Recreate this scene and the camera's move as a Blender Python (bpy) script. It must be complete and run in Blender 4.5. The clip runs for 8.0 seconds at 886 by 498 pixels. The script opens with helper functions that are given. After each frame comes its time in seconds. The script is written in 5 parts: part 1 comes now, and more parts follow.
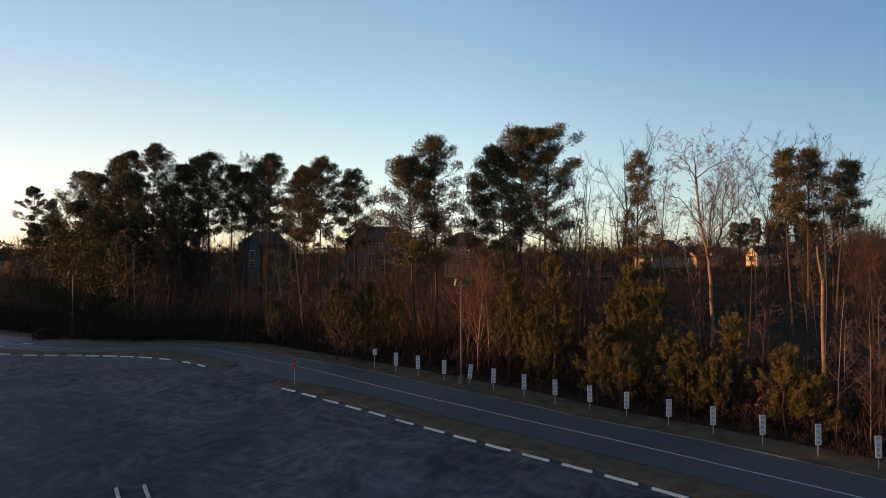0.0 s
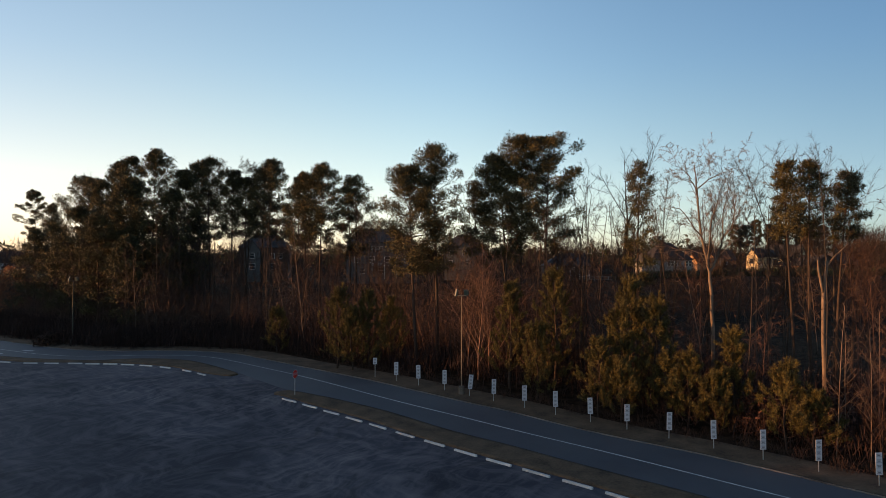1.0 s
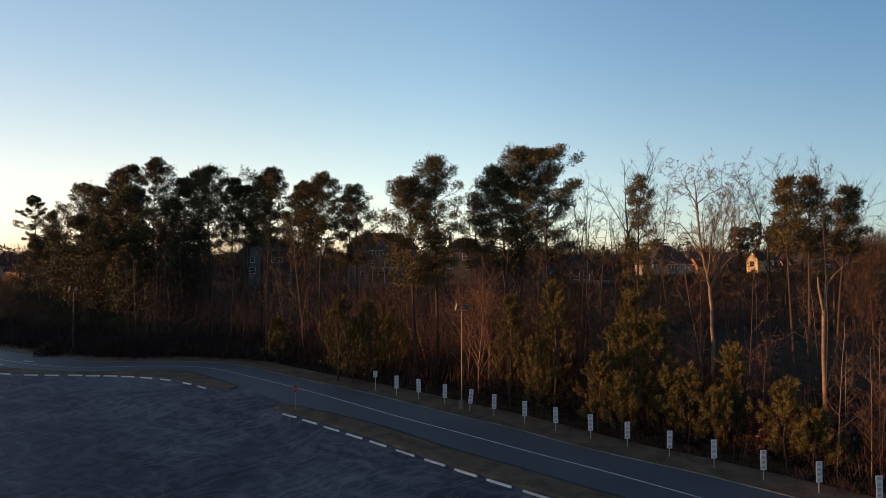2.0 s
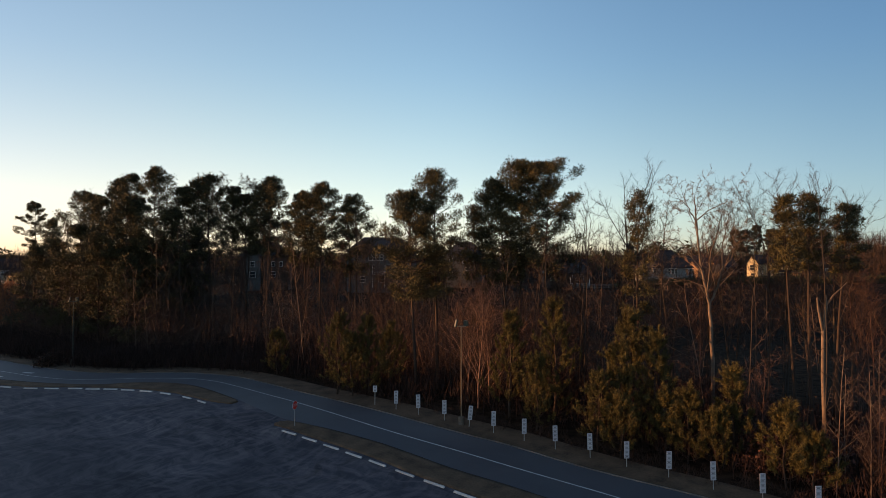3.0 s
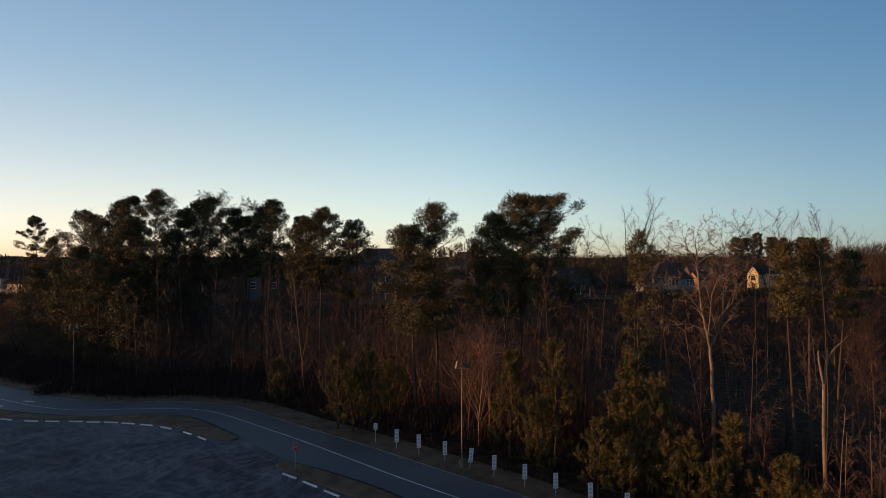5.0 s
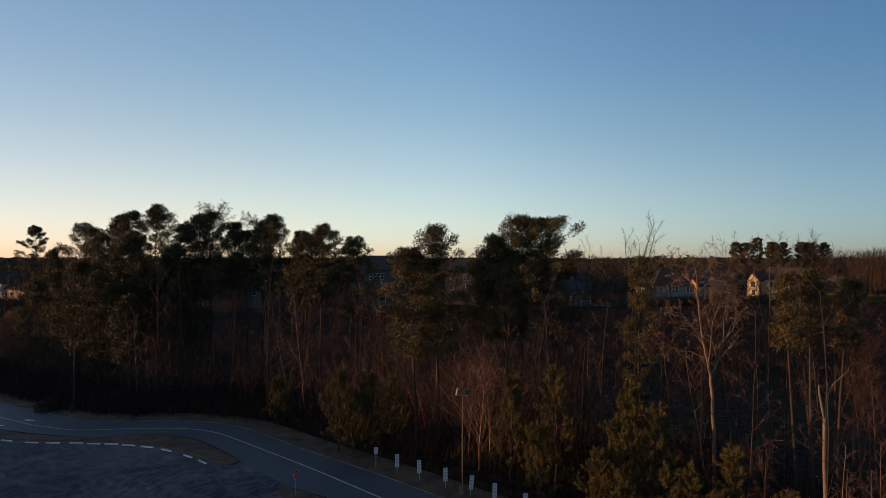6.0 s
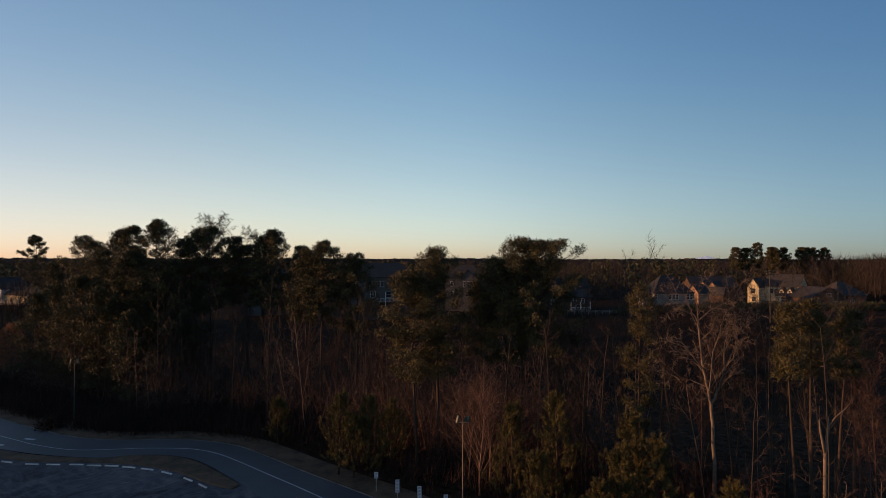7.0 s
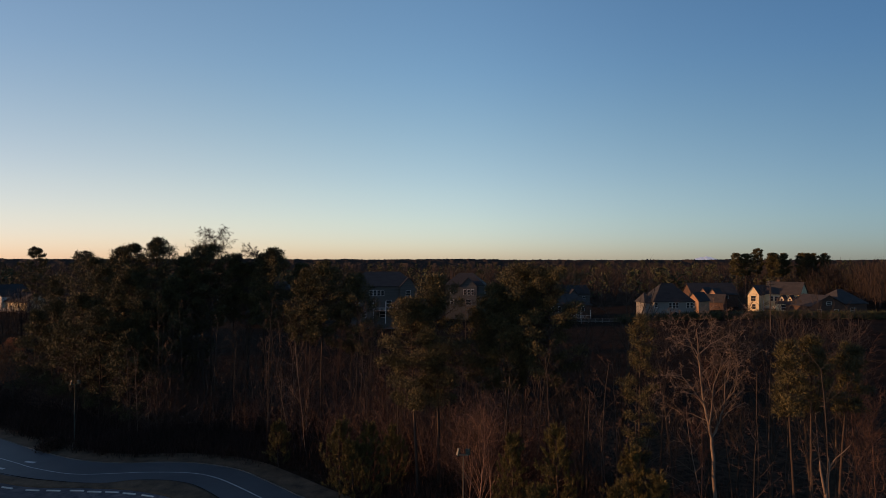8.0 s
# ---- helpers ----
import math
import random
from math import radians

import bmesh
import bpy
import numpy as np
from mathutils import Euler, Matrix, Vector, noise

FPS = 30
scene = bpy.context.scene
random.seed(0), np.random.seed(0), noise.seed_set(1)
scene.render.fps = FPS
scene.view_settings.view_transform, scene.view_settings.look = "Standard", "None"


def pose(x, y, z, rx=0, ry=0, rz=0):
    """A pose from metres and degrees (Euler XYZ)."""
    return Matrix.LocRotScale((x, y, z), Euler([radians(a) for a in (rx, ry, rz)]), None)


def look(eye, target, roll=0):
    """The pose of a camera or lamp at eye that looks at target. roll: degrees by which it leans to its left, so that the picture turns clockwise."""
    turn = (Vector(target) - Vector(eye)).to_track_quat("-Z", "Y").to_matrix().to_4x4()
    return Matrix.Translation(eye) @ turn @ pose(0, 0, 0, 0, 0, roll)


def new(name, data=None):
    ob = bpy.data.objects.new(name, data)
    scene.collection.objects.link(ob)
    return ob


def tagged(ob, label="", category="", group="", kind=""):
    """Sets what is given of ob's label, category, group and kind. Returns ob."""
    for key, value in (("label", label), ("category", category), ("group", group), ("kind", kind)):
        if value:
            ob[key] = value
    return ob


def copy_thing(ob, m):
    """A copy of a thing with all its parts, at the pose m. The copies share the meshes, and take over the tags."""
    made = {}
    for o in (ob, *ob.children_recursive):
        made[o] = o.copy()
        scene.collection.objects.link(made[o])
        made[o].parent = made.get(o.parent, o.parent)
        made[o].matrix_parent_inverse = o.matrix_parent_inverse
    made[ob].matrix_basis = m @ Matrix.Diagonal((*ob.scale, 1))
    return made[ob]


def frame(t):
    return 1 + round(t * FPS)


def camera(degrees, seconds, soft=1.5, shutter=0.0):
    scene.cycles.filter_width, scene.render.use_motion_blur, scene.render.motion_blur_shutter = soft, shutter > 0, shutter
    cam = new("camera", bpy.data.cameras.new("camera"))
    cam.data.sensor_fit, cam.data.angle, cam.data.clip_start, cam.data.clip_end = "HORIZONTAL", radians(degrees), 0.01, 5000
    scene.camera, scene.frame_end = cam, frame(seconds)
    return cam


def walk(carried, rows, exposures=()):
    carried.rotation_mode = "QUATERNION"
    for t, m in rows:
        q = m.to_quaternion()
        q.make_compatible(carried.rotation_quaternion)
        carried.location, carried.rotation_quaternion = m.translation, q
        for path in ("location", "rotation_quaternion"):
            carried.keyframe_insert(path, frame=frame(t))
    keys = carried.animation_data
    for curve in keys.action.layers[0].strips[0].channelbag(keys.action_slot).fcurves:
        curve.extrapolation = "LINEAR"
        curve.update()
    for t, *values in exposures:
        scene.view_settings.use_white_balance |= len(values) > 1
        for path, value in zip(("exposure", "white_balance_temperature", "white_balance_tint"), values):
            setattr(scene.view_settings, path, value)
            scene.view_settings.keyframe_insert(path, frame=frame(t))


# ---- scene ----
cam = camera(73.0, 8.0, soft=0.6)
METRES, EYE, TILT, LEAN, TURN = 15.0, 11.5, 1.0, 0.0, 0.0
ROWS = [
    (0.0, 0.0, 0.0, 0.0, 0.0, 0.0, -0.0),
    (0.5, -0.0008, 0.0, 0.0271, 0.01, 0.0, -0.03),
    (1.0, -0.0015, 0.0, 0.0601, 0.02, 0.0, -0.03),
    (1.5, -0.0022, 0.0, 0.1002, 0.03, 0.0, -0.0),
    (3.0, 0.0042, 0.0, 0.2409, 0.07, 0.0, 0.06),
    (3.5, 0.003, 0.0, 0.289, 0.08, 0.0, 0.03),
    (4.0, 0.0029, 0.0, 0.346, 0.09, 0.0, -0.01),
    (4.5, 0.0022, 0.0, 0.4131, 0.1, 0.0, -0.02),
    (6.0, -0.0012, 0.0, 0.6459, 0.11, 0.0, -0.03),
    (6.5, -0.0031, 0.0, 0.7248, 0.11, 0.0, -0.05),
    (7.0, -0.0042, 0.0, 0.8071, 0.11, 0.0, -0.07),
    (7.5, -0.0054, 0.0, 0.9011, 0.12, 0.0, -0.06),
    (8.0, -0.0063, 0.0, 0.9992, 0.12, 0.0, -0.06),
]
EXPOSURES = [(0.0, 1.16, 8100, 21), (4.5, 0.80, 7350, 20), (8.0, 0.38, 6750, 20)]
walk(cam, [(t, pose(0, 0, EYE, TILT, LEAN, TURN) @ pose(METRES * x, METRES * y, METRES * z, 90 + pitch, roll, yaw)) for t, x, y, z, yaw, pitch, roll in ROWS], EXPOSURES)

# ---- light: a clear sky with the sun nearly down, off to the west ----
SUN_UP, SUN_BACK = 6.0, 0.0
world = bpy.data.worlds.new("evening_sky")
scene.world = world
world.use_nodes = True
wt = world.node_tree
sky = wt.nodes.new("ShaderNodeTexSky")
sky.sky_type, sky.sun_disc = "NISHITA", False
sky.sun_elevation, sky.sun_rotation = radians(SUN_UP), radians(-90 - SUN_BACK)
sky.air_density, sky.dust_density, sky.ozone_density = 0.82, 0.3, 2.0
wt.nodes["Background"].inputs["Strength"].default_value = 0.15
heading, axes = wt.nodes.new("ShaderNodeTexCoord"), wt.nodes.new("ShaderNodeSeparateXYZ")
wt.links.new(heading.outputs["Generated"], axes.inputs[0])


SKY_GAIN = 1.7


def sky_tint(before, axis, low, high, stops):
    """Evening haze: the sky's colour eases along one axis of the heading."""
    span, ramp, mix = wt.nodes.new("ShaderNodeMapRange"), wt.nodes.new("ShaderNodeValToRGB"), wt.nodes.new("ShaderNodeMixRGB")
    span.inputs["From Min"].default_value, span.inputs["From Max"].default_value = low, high
    wt.links.new(axes.outputs[axis], span.inputs["Value"])
    wt.links.new(span.outputs[0], ramp.inputs[0])
    ramp.color_ramp.interpolation = "B_SPLINE"
    while len(ramp.color_ramp.elements) < len(stops):
        ramp.color_ramp.elements.new(0.5)
    for e, (at, *tone) in zip(ramp.color_ramp.elements, stops):
        e.position, e.color = (at - low) / (high - low), (*[c / SKY_GAIN for c in tone], 1)
    mix.blend_type, mix.inputs[0].default_value = "MULTIPLY", 1.0
    wt.links.new(before.outputs[0], mix.inputs[1])
    wt.links.new(ramp.outputs[0], mix.inputs[2])
    lift = wt.nodes.new("ShaderNodeVectorMath")
    lift.operation, lift.inputs[1].default_value = "MULTIPLY", (SKY_GAIN, SKY_GAIN, SKY_GAIN)
    wt.links.new(mix.outputs[0], lift.inputs[0])
    return lift


hazed = sky_tint(sky, "X", -1, 1, ((-0.72, 1.06, 0.95, 0.89), (-0.52, 1.32, 1.15, 1.02), (-0.32, 1.48, 1.34, 1.17), (-0.12, 1.49, 1.45, 1.31), (0.04, 1.42, 1.43, 1.32), (0.18, 1.15, 1.21, 1.17), (0.31, 0.94, 1.04, 1.03), (0.48, 0.64, 0.77, 0.82), (0.62, 0.46, 0.6, 0.68), (0.85, 0.42, 0.55, 0.62)))
hazed = sky_tint(hazed, "Z", 0, 0.5, ((0.0, 0.8, 0.84, 1.3), (0.025, 0.83, 0.85, 1.2), (0.06, 0.94, 0.9, 1.02), (0.11, 1.06, 0.95, 0.95), (0.2, 1.06, 1.02, 0.96), (0.3, 0.92, 1.03, 1.06), (0.48, 0.84, 1.01, 1.1)))
wt.links.new(hazed.outputs[0], wt.nodes["Background"].inputs["Color"])

sun = new("sun", bpy.data.lights.new("sun", "SUN"))
sun.data.energy, sun.data.angle, sun.data.color = 4.4, radians(0.5), (1.0, 0.52, 0.22)
sun.matrix_world = look((0, 0, 0), (math.cos(radians(SUN_BACK)), math.sin(radians(SUN_BACK)), -math.tan(radians(SUN_UP))))


# ---- materials ----
def material(name, low, high, rough=0.85, scale=4.0, fine=40.0, bump=0.3, island=0.0, per_object=0.0, metal=0.0, stretch=(1, 1, 1), detail=6.0):
    """Two tones mixed by noise at a broad and a fine scale, with relief; may vary piece by piece."""
    m = bpy.data.materials.new(name)
    m.use_nodes = True
    n, l = m.node_tree.nodes, m.node_tree.links
    p = n["Principled BSDF"]
    p.inputs["Roughness"].default_value, p.inputs["Metallic"].default_value = rough, metal
    p.inputs["Specular IOR Level"].default_value = 0.3
    geo, mp = n.new("ShaderNodeTexCoord"), n.new("ShaderNodeMapping")
    mp.inputs["Scale"].default_value = stretch
    l.new(geo.outputs["Object"], mp.inputs["Vector"])
    broad, grain = n.new("ShaderNodeTexNoise"), n.new("ShaderNodeTexNoise")
    for node, s in ((broad, scale), (grain, fine)):
        node.inputs["Scale"].default_value, node.inputs["Detail"].default_value = s, detail
        l.new(mp.outputs[0], node.inputs["Vector"])
    add = n.new("ShaderNodeMath")
    add.operation = "MULTIPLY_ADD"
    l.new(grain.outputs["Fac"], add.inputs[0])
    add.inputs[1].default_value = 0.6
    l.new(broad.outputs["Fac"], add.inputs[2])
    last = add
    if island or per_object:
        info = n.new("ShaderNodeNewGeometry") if island else n.new("ShaderNodeObjectInfo")
        more = n.new("ShaderNodeMath")
        more.operation = "MULTIPLY_ADD"
        l.new(info.outputs["Random Per Island" if island else "Random"], more.inputs[0])
        more.inputs[1].default_value = island or per_object
        l.new(add.outputs[0], more.inputs[2])
        last = more
    ramp = n.new("ShaderNodeValToRGB")
    top = 1.05 + (island or per_object)
    scale_down = n.new("ShaderNodeMath")
    scale_down.operation = "MULTIPLY"
    scale_down.inputs[1].default_value = 1 / (top + 0.5)
    l.new(last.outputs[0], scale_down.inputs[0])
    l.new(scale_down.outputs[0], ramp.inputs[0])
    ramp.color_ramp.elements[0].position, ramp.color_ramp.elements[1].position = 0.32, 0.74
    ramp.color_ramp.elements[0].color, ramp.color_ramp.elements[1].color = (*low, 1), (*high, 1)
    l.new(ramp.outputs[0], p.inputs["Base Color"])
    if bump:
        b = n.new("ShaderNodeBump")
        b.inputs["Strength"].default_value, b.inputs["Distance"].default_value = bump, 0.02
        l.new(grain.outputs["Fac"], b.inputs["Height"])
        l.new(b.outputs[0], p.inputs["Normal"])
    return m


PINE_BARK = material("pine_bark", (0.02, 0.014, 0.011), (0.056, 0.037, 0.028), 0.95, 1.5, 12, 0.6, per_object=0.3, stretch=(1, 1, 0.3))
GREY_BARK = material("grey_bark", (0.022, 0.017, 0.014), (0.065, 0.048, 0.038), 0.9, 0.8, 10, 0.4, per_object=0.3, stretch=(1, 1, 0.3))
PALE_BARK = material("pale_bark", (0.05, 0.036, 0.028), (0.19, 0.14, 0.105), 0.85, 0.9, 8, 0.3, stretch=(1, 1, 0.4))
TWIG_BARK = material("twig_bark", (0.02, 0.012, 0.009), (0.092, 0.05, 0.039), 0.9, 0.6, 8, 0, per_object=0.4)
ROSY_BARK = material("rosy_bark", (0.07, 0.042, 0.033), (0.25, 0.155, 0.12), 0.9, 0.6, 8, 0, per_object=0.3)
NEEDLES = material("pine_needles", (0.013, 0.014, 0.007), (0.092, 0.077, 0.028), 0.75, 0.5, 5, 0, island=0.7)
# The near-black low tone puts the crowns' inner shade into the needle colour.
YOUNG_NEEDLES = material("young_pine_needles", (0.005, 0.006, 0.0025), (0.125, 0.1, 0.026), 0.7, 0.5, 5, 0, island=0.7)
BRUSH = material("dry_brush", (0.008, 0.005, 0.0045), (0.046, 0.022, 0.017), 0.95, 0.15, 3, 0, island=0.7)
# Reddish brush, lightened in colour for the skylight on its tall stems.
LIT_RED_BRUSH = material("lit_reddish_brush", (0.032, 0.019, 0.015), (0.13, 0.077, 0.06), 0.95, 0.15, 3, 0, island=0.7)
DULL_RED = material("dull_red_leaves", (0.04, 0.018, 0.014), (0.12, 0.05, 0.036), 0.9, 0.4, 3, 0, island=0.7)
RUSSET = material("russet_leaves", (0.16, 0.055, 0.022), (0.42, 0.17, 0.07), 0.9, 0.4, 3, 0, island=0.7)
STRAW = material("dry_grass", (0.016, 0.009, 0.007), (0.07, 0.036, 0.024), 0.95, 0.3, 4, 0, island=0.7)
FAR_TWIGS = material("far_bare_twigs", (0.012, 0.0085, 0.0075), (0.034, 0.024, 0.02), 0.95, 0.02, 0.4, 0, island=0.8)
FAR_GREEN = material("far_needles", (0.015, 0.02, 0.01), (0.05, 0.055, 0.025), 0.95, 0.05, 1, 0, island=0.6)
CONCRETE = material("worn_concrete", (0.30, 0.29, 0.28), (0.58, 0.565, 0.54), 0.85, 2.0, 30, 0.3, per_object=0.3)
KERB = material("kerb_concrete", (0.018, 0.014, 0.011), (0.2, 0.17, 0.14), 0.9, 0.35, 14, 0.4)
PAINT = material("road_paint", (0.28, 0.28, 0.28), (0.62, 0.61, 0.58), 0.7, 1.2, 22, 0.2)
SIGN_WHITE = material("sign_white", (0.38, 0.38, 0.42), (0.5, 0.5, 0.53), 0.45, 1.2, 12, 0, per_object=0.3)
SIGN_INK = material("sign_ink", (0.12, 0.12, 0.135), (0.19, 0.19, 0.21), 0.5, 2, 12, 0)
SIGN_RED = material("sign_red", (0.55, 0.03, 0.02), (0.75, 0.06, 0.04), 0.4, 2, 12, 0)
STEEL = material("galvanised_steel", (0.30, 0.30, 0.30), (0.52, 0.51, 0.49), 0.45, 2, 25, 0.1, metal=0.5)
LAMP_POLE = material("painted_pole", (0.10, 0.08, 0.055), (0.20, 0.165, 0.12), 0.5, 1.0, 20, 0.1)
LAMP_DARK = material("lamp_housing_dark", (0.02, 0.035, 0.03), (0.05, 0.07, 0.06), 0.4, 3, 20, 0)
LENS = material("lamp_lens", (0.12, 0.115, 0.10), (0.18, 0.172, 0.155), 0.2, 3, 20, 0)
SHINGLE = material("roof_shingle", (0.013, 0.012, 0.014), (0.036, 0.034, 0.035), 0.9, 0.5, 7, 0.4, per_object=0.4, stretch=(1, 1, 3))
SIDING = material("pale_siding", (0.11, 0.108, 0.105), (0.18, 0.176, 0.17), 0.7, 0.4, 6, 0.2, stretch=(0.3, 0.3, 6))
CREAM = material("cream_siding", (0.40, 0.33, 0.20), (0.52, 0.43, 0.27), 0.7, 0.4, 6, 0.2, stretch=(0.3, 0.3, 6))
GREY_SIDING = material("grey_siding", (0.038, 0.039, 0.039), (0.075, 0.075, 0.074), 0.75, 0.4, 6, 0.2, stretch=(0.3, 0.3, 6))
# Lighter copy of the brick, with low sunlight put into the gables' colour.
SUNLIT_BRICK = material("sunlit_brick", (0.22, 0.13, 0.08), (0.34, 0.21, 0.13), 0.9, 0.5, 14, 0.4, stretch=(1, 1, 3))
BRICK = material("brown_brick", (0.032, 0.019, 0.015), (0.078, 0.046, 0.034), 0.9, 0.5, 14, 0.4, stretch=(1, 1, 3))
TRIM = material("white_trim", (0.42, 0.415, 0.40), (0.58, 0.57, 0.55), 0.6, 2, 20, 0)
# Pale bluish colour and a faint glow stand in for distance haze.
PAINTED_HAZE = material("painted_haze", (0.2, 0.21, 0.26), (0.26, 0.27, 0.32), 1.0, 0.01, 0.1, 0)
PAINTED_HAZE.node_tree.nodes["Principled BSDF"].inputs["Emission Color"].default_value = (0.2, 0.2, 0.22, 1)
PAINTED_HAZE.node_tree.nodes["Principled BSDF"].inputs["Emission Strength"].default_value = 0.9
TIMBER = material("weathered_timber", (0.035, 0.028, 0.022), (0.09, 0.07, 0.055), 0.9, 1, 12, 0.3)


def glass_dark():
    m = bpy.data.materials.new("window_glass")
    m.use_nodes = True
    p = m.node_tree.nodes["Principled BSDF"]
    p.inputs["Base Color"].default_value = (0.02, 0.024, 0.028, 1)
    p.inputs["Roughness"].default_value = 0.08
    return m


GLASS = glass_dark()


def asphalt(name, low, high, streak, warm, rough, sheen):
    """Worn asphalt: fine grain, broad patches and curved paler scuffs."""
    m = bpy.data.materials.new(name)
    m.use_nodes = True
    n, l = m.node_tree.nodes, m.node_tree.links
    p = n["Principled BSDF"]
    p.inputs["Roughness"].default_value = rough
    p.inputs["Specular IOR Level"].default_value = sheen
    co = n.new("ShaderNodeTexCoord")

    def tex(s, d, distort, stretch, turn):
        mp, t = n.new("ShaderNodeMapping"), n.new("ShaderNodeTexNoise")
        mp.inputs["Scale"].default_value, mp.inputs["Rotation"].default_value = stretch, (0, 0, radians(turn))
        t.inputs["Scale"].default_value, t.inputs["Detail"].default_value, t.inputs["Distortion"].default_value = s, d, distort
        l.new(co.outputs["Object"], mp.inputs["Vector"])
        l.new(mp.outputs[0], t.inputs["Vector"])
        return t

    def ramp(node, a, b, lo, hi):
        r = n.new("ShaderNodeValToRGB")
        r.color_ramp.elements[0].position, r.color_ramp.elements[1].position = a, b
        r.color_ramp.elements[0].color, r.color_ramp.elements[1].color = lo, hi
        l.new(node.outputs["Fac"], r.inputs[0])
        return r

    def blend(kind, fac, a, b):
        x = n.new("ShaderNodeMixRGB")
        x.blend_type = kind
        if isinstance(fac, float):
            x.inputs[0].default_value = fac
        else:
            l.new(fac.outputs[0], x.inputs[0])
        for slot, v in ((1, a), (2, b)):
            if isinstance(v, tuple):
                x.inputs[slot].default_value = v
            else:
                l.new(v.outputs[0], x.inputs[slot])
        return x

    def scuffs(s, stretch, turn, bend):
        """Streaks that curve: the coordinates are pushed about by a broad noise first."""
        push, off, mul = n.new("ShaderNodeTexNoise"), n.new("ShaderNodeVectorMath"), n.new("ShaderNodeVectorMath")
        push.inputs["Scale"].default_value, push.inputs["Detail"].default_value = 0.11, 3
        l.new(co.outputs["Object"], push.inputs["Vector"])
        mul.operation, off.operation = "MULTIPLY", "ADD"
        mul.inputs[1].default_value = (bend, bend, 0)
        l.new(push.outputs["Color"], mul.inputs[0])
        l.new(mul.outputs[0], off.inputs[0])
        l.new(co.outputs["Object"], off.inputs[1])
        mp, t = n.new("ShaderNodeMapping"), n.new("ShaderNodeTexNoise")
        mp.vector_type = "TEXTURE"
        mp.inputs["Scale"].default_value, mp.inputs["Rotation"].default_value = stretch, (0, 0, radians(turn))
        t.inputs["Scale"].default_value, t.inputs["Detail"].default_value, t.inputs["Roughness"].default_value = s, 7, 0.62
        l.new(off.outputs[0], mp.inputs["Vector"])
        l.new(mp.outputs[0], t.inputs["Vector"])
        return t

    grain = tex(45, 4, 0, (1, 1, 1), 0)
    patch = tex(0.09, 5, 0.6, (1, 1.4, 1), 20)
    broad = tex(0.06, 3, 1.0, (1, 1, 1), 0)
    base = ramp(patch, 0.35, 0.68, (*low, 1), (*high, 1))
    k = streak
    s1 = ramp(scuffs(1.8, (3.2, 1, 1), 58, 6), 0.44, 0.76, (0, 0, 0, 1), (k, k, k, 1))
    s2 = ramp(scuffs(1.2, (3.0, 1, 1), -34, 8), 0.46, 0.76, (0, 0, 0, 1), (k * 0.8, k * 0.8, k * 0.8, 1))
    dark = ramp(scuffs(0.5, (5, 1, 1), 40, 12), 0.54, 0.68, (1, 1, 1, 1), (1 - 0.5 * k, 1 - 0.5 * k, 1 - 0.5 * k, 1))
    where = ramp(broad, 0.35, 0.62, (0.35, 0.35, 0.35, 1), (1, 1, 1, 1))
    s1 = blend("MULTIPLY", 1.0, s1, where)
    a = blend("MIX", s1, base, (*warm, 1))
    b = blend("MULTIPLY", 1.0, blend("MIX", s2, a, (*warm, 1)), dark)
    worn = ramp(tex(0.05, 4, 0.8, (1, 1, 1), 0), 0.4, 0.6, (1 - 0.5 * k, 1 - 0.5 * k, 1 - 0.47 * k, 1), (1, 1 - 0.06 * k, 1 - 0.08 * k, 1))
    b = blend("MULTIPLY", 1.0, b, worn)
    g = ramp(grain, 0.3, 0.7, (0.66, 0.66, 0.66, 1), (1, 1, 1, 1))
    c = blend("MULTIPLY", 1.0, b, g)
    l.new(c.outputs[0], p.inputs["Base Color"])
    bp = n.new("ShaderNodeBump")
    bp.inputs["Strength"].default_value, bp.inputs["Distance"].default_value = 0.3, 0.01
    l.new(grain.outputs["Fac"], bp.inputs["Height"])
    l.new(bp.outputs[0], p.inputs["Normal"])
    return m


LOT = asphalt("worn_lot_asphalt", (0.028, 0.03, 0.044), (0.07, 0.07, 0.088), 0.95, (0.22, 0.19, 0.19), 0.8, 0.3)
ROAD = asphalt("road_asphalt", (0.049, 0.053, 0.062), (0.074, 0.078, 0.087), 0.22, (0.092, 0.094, 0.1), 0.62, 0.5)


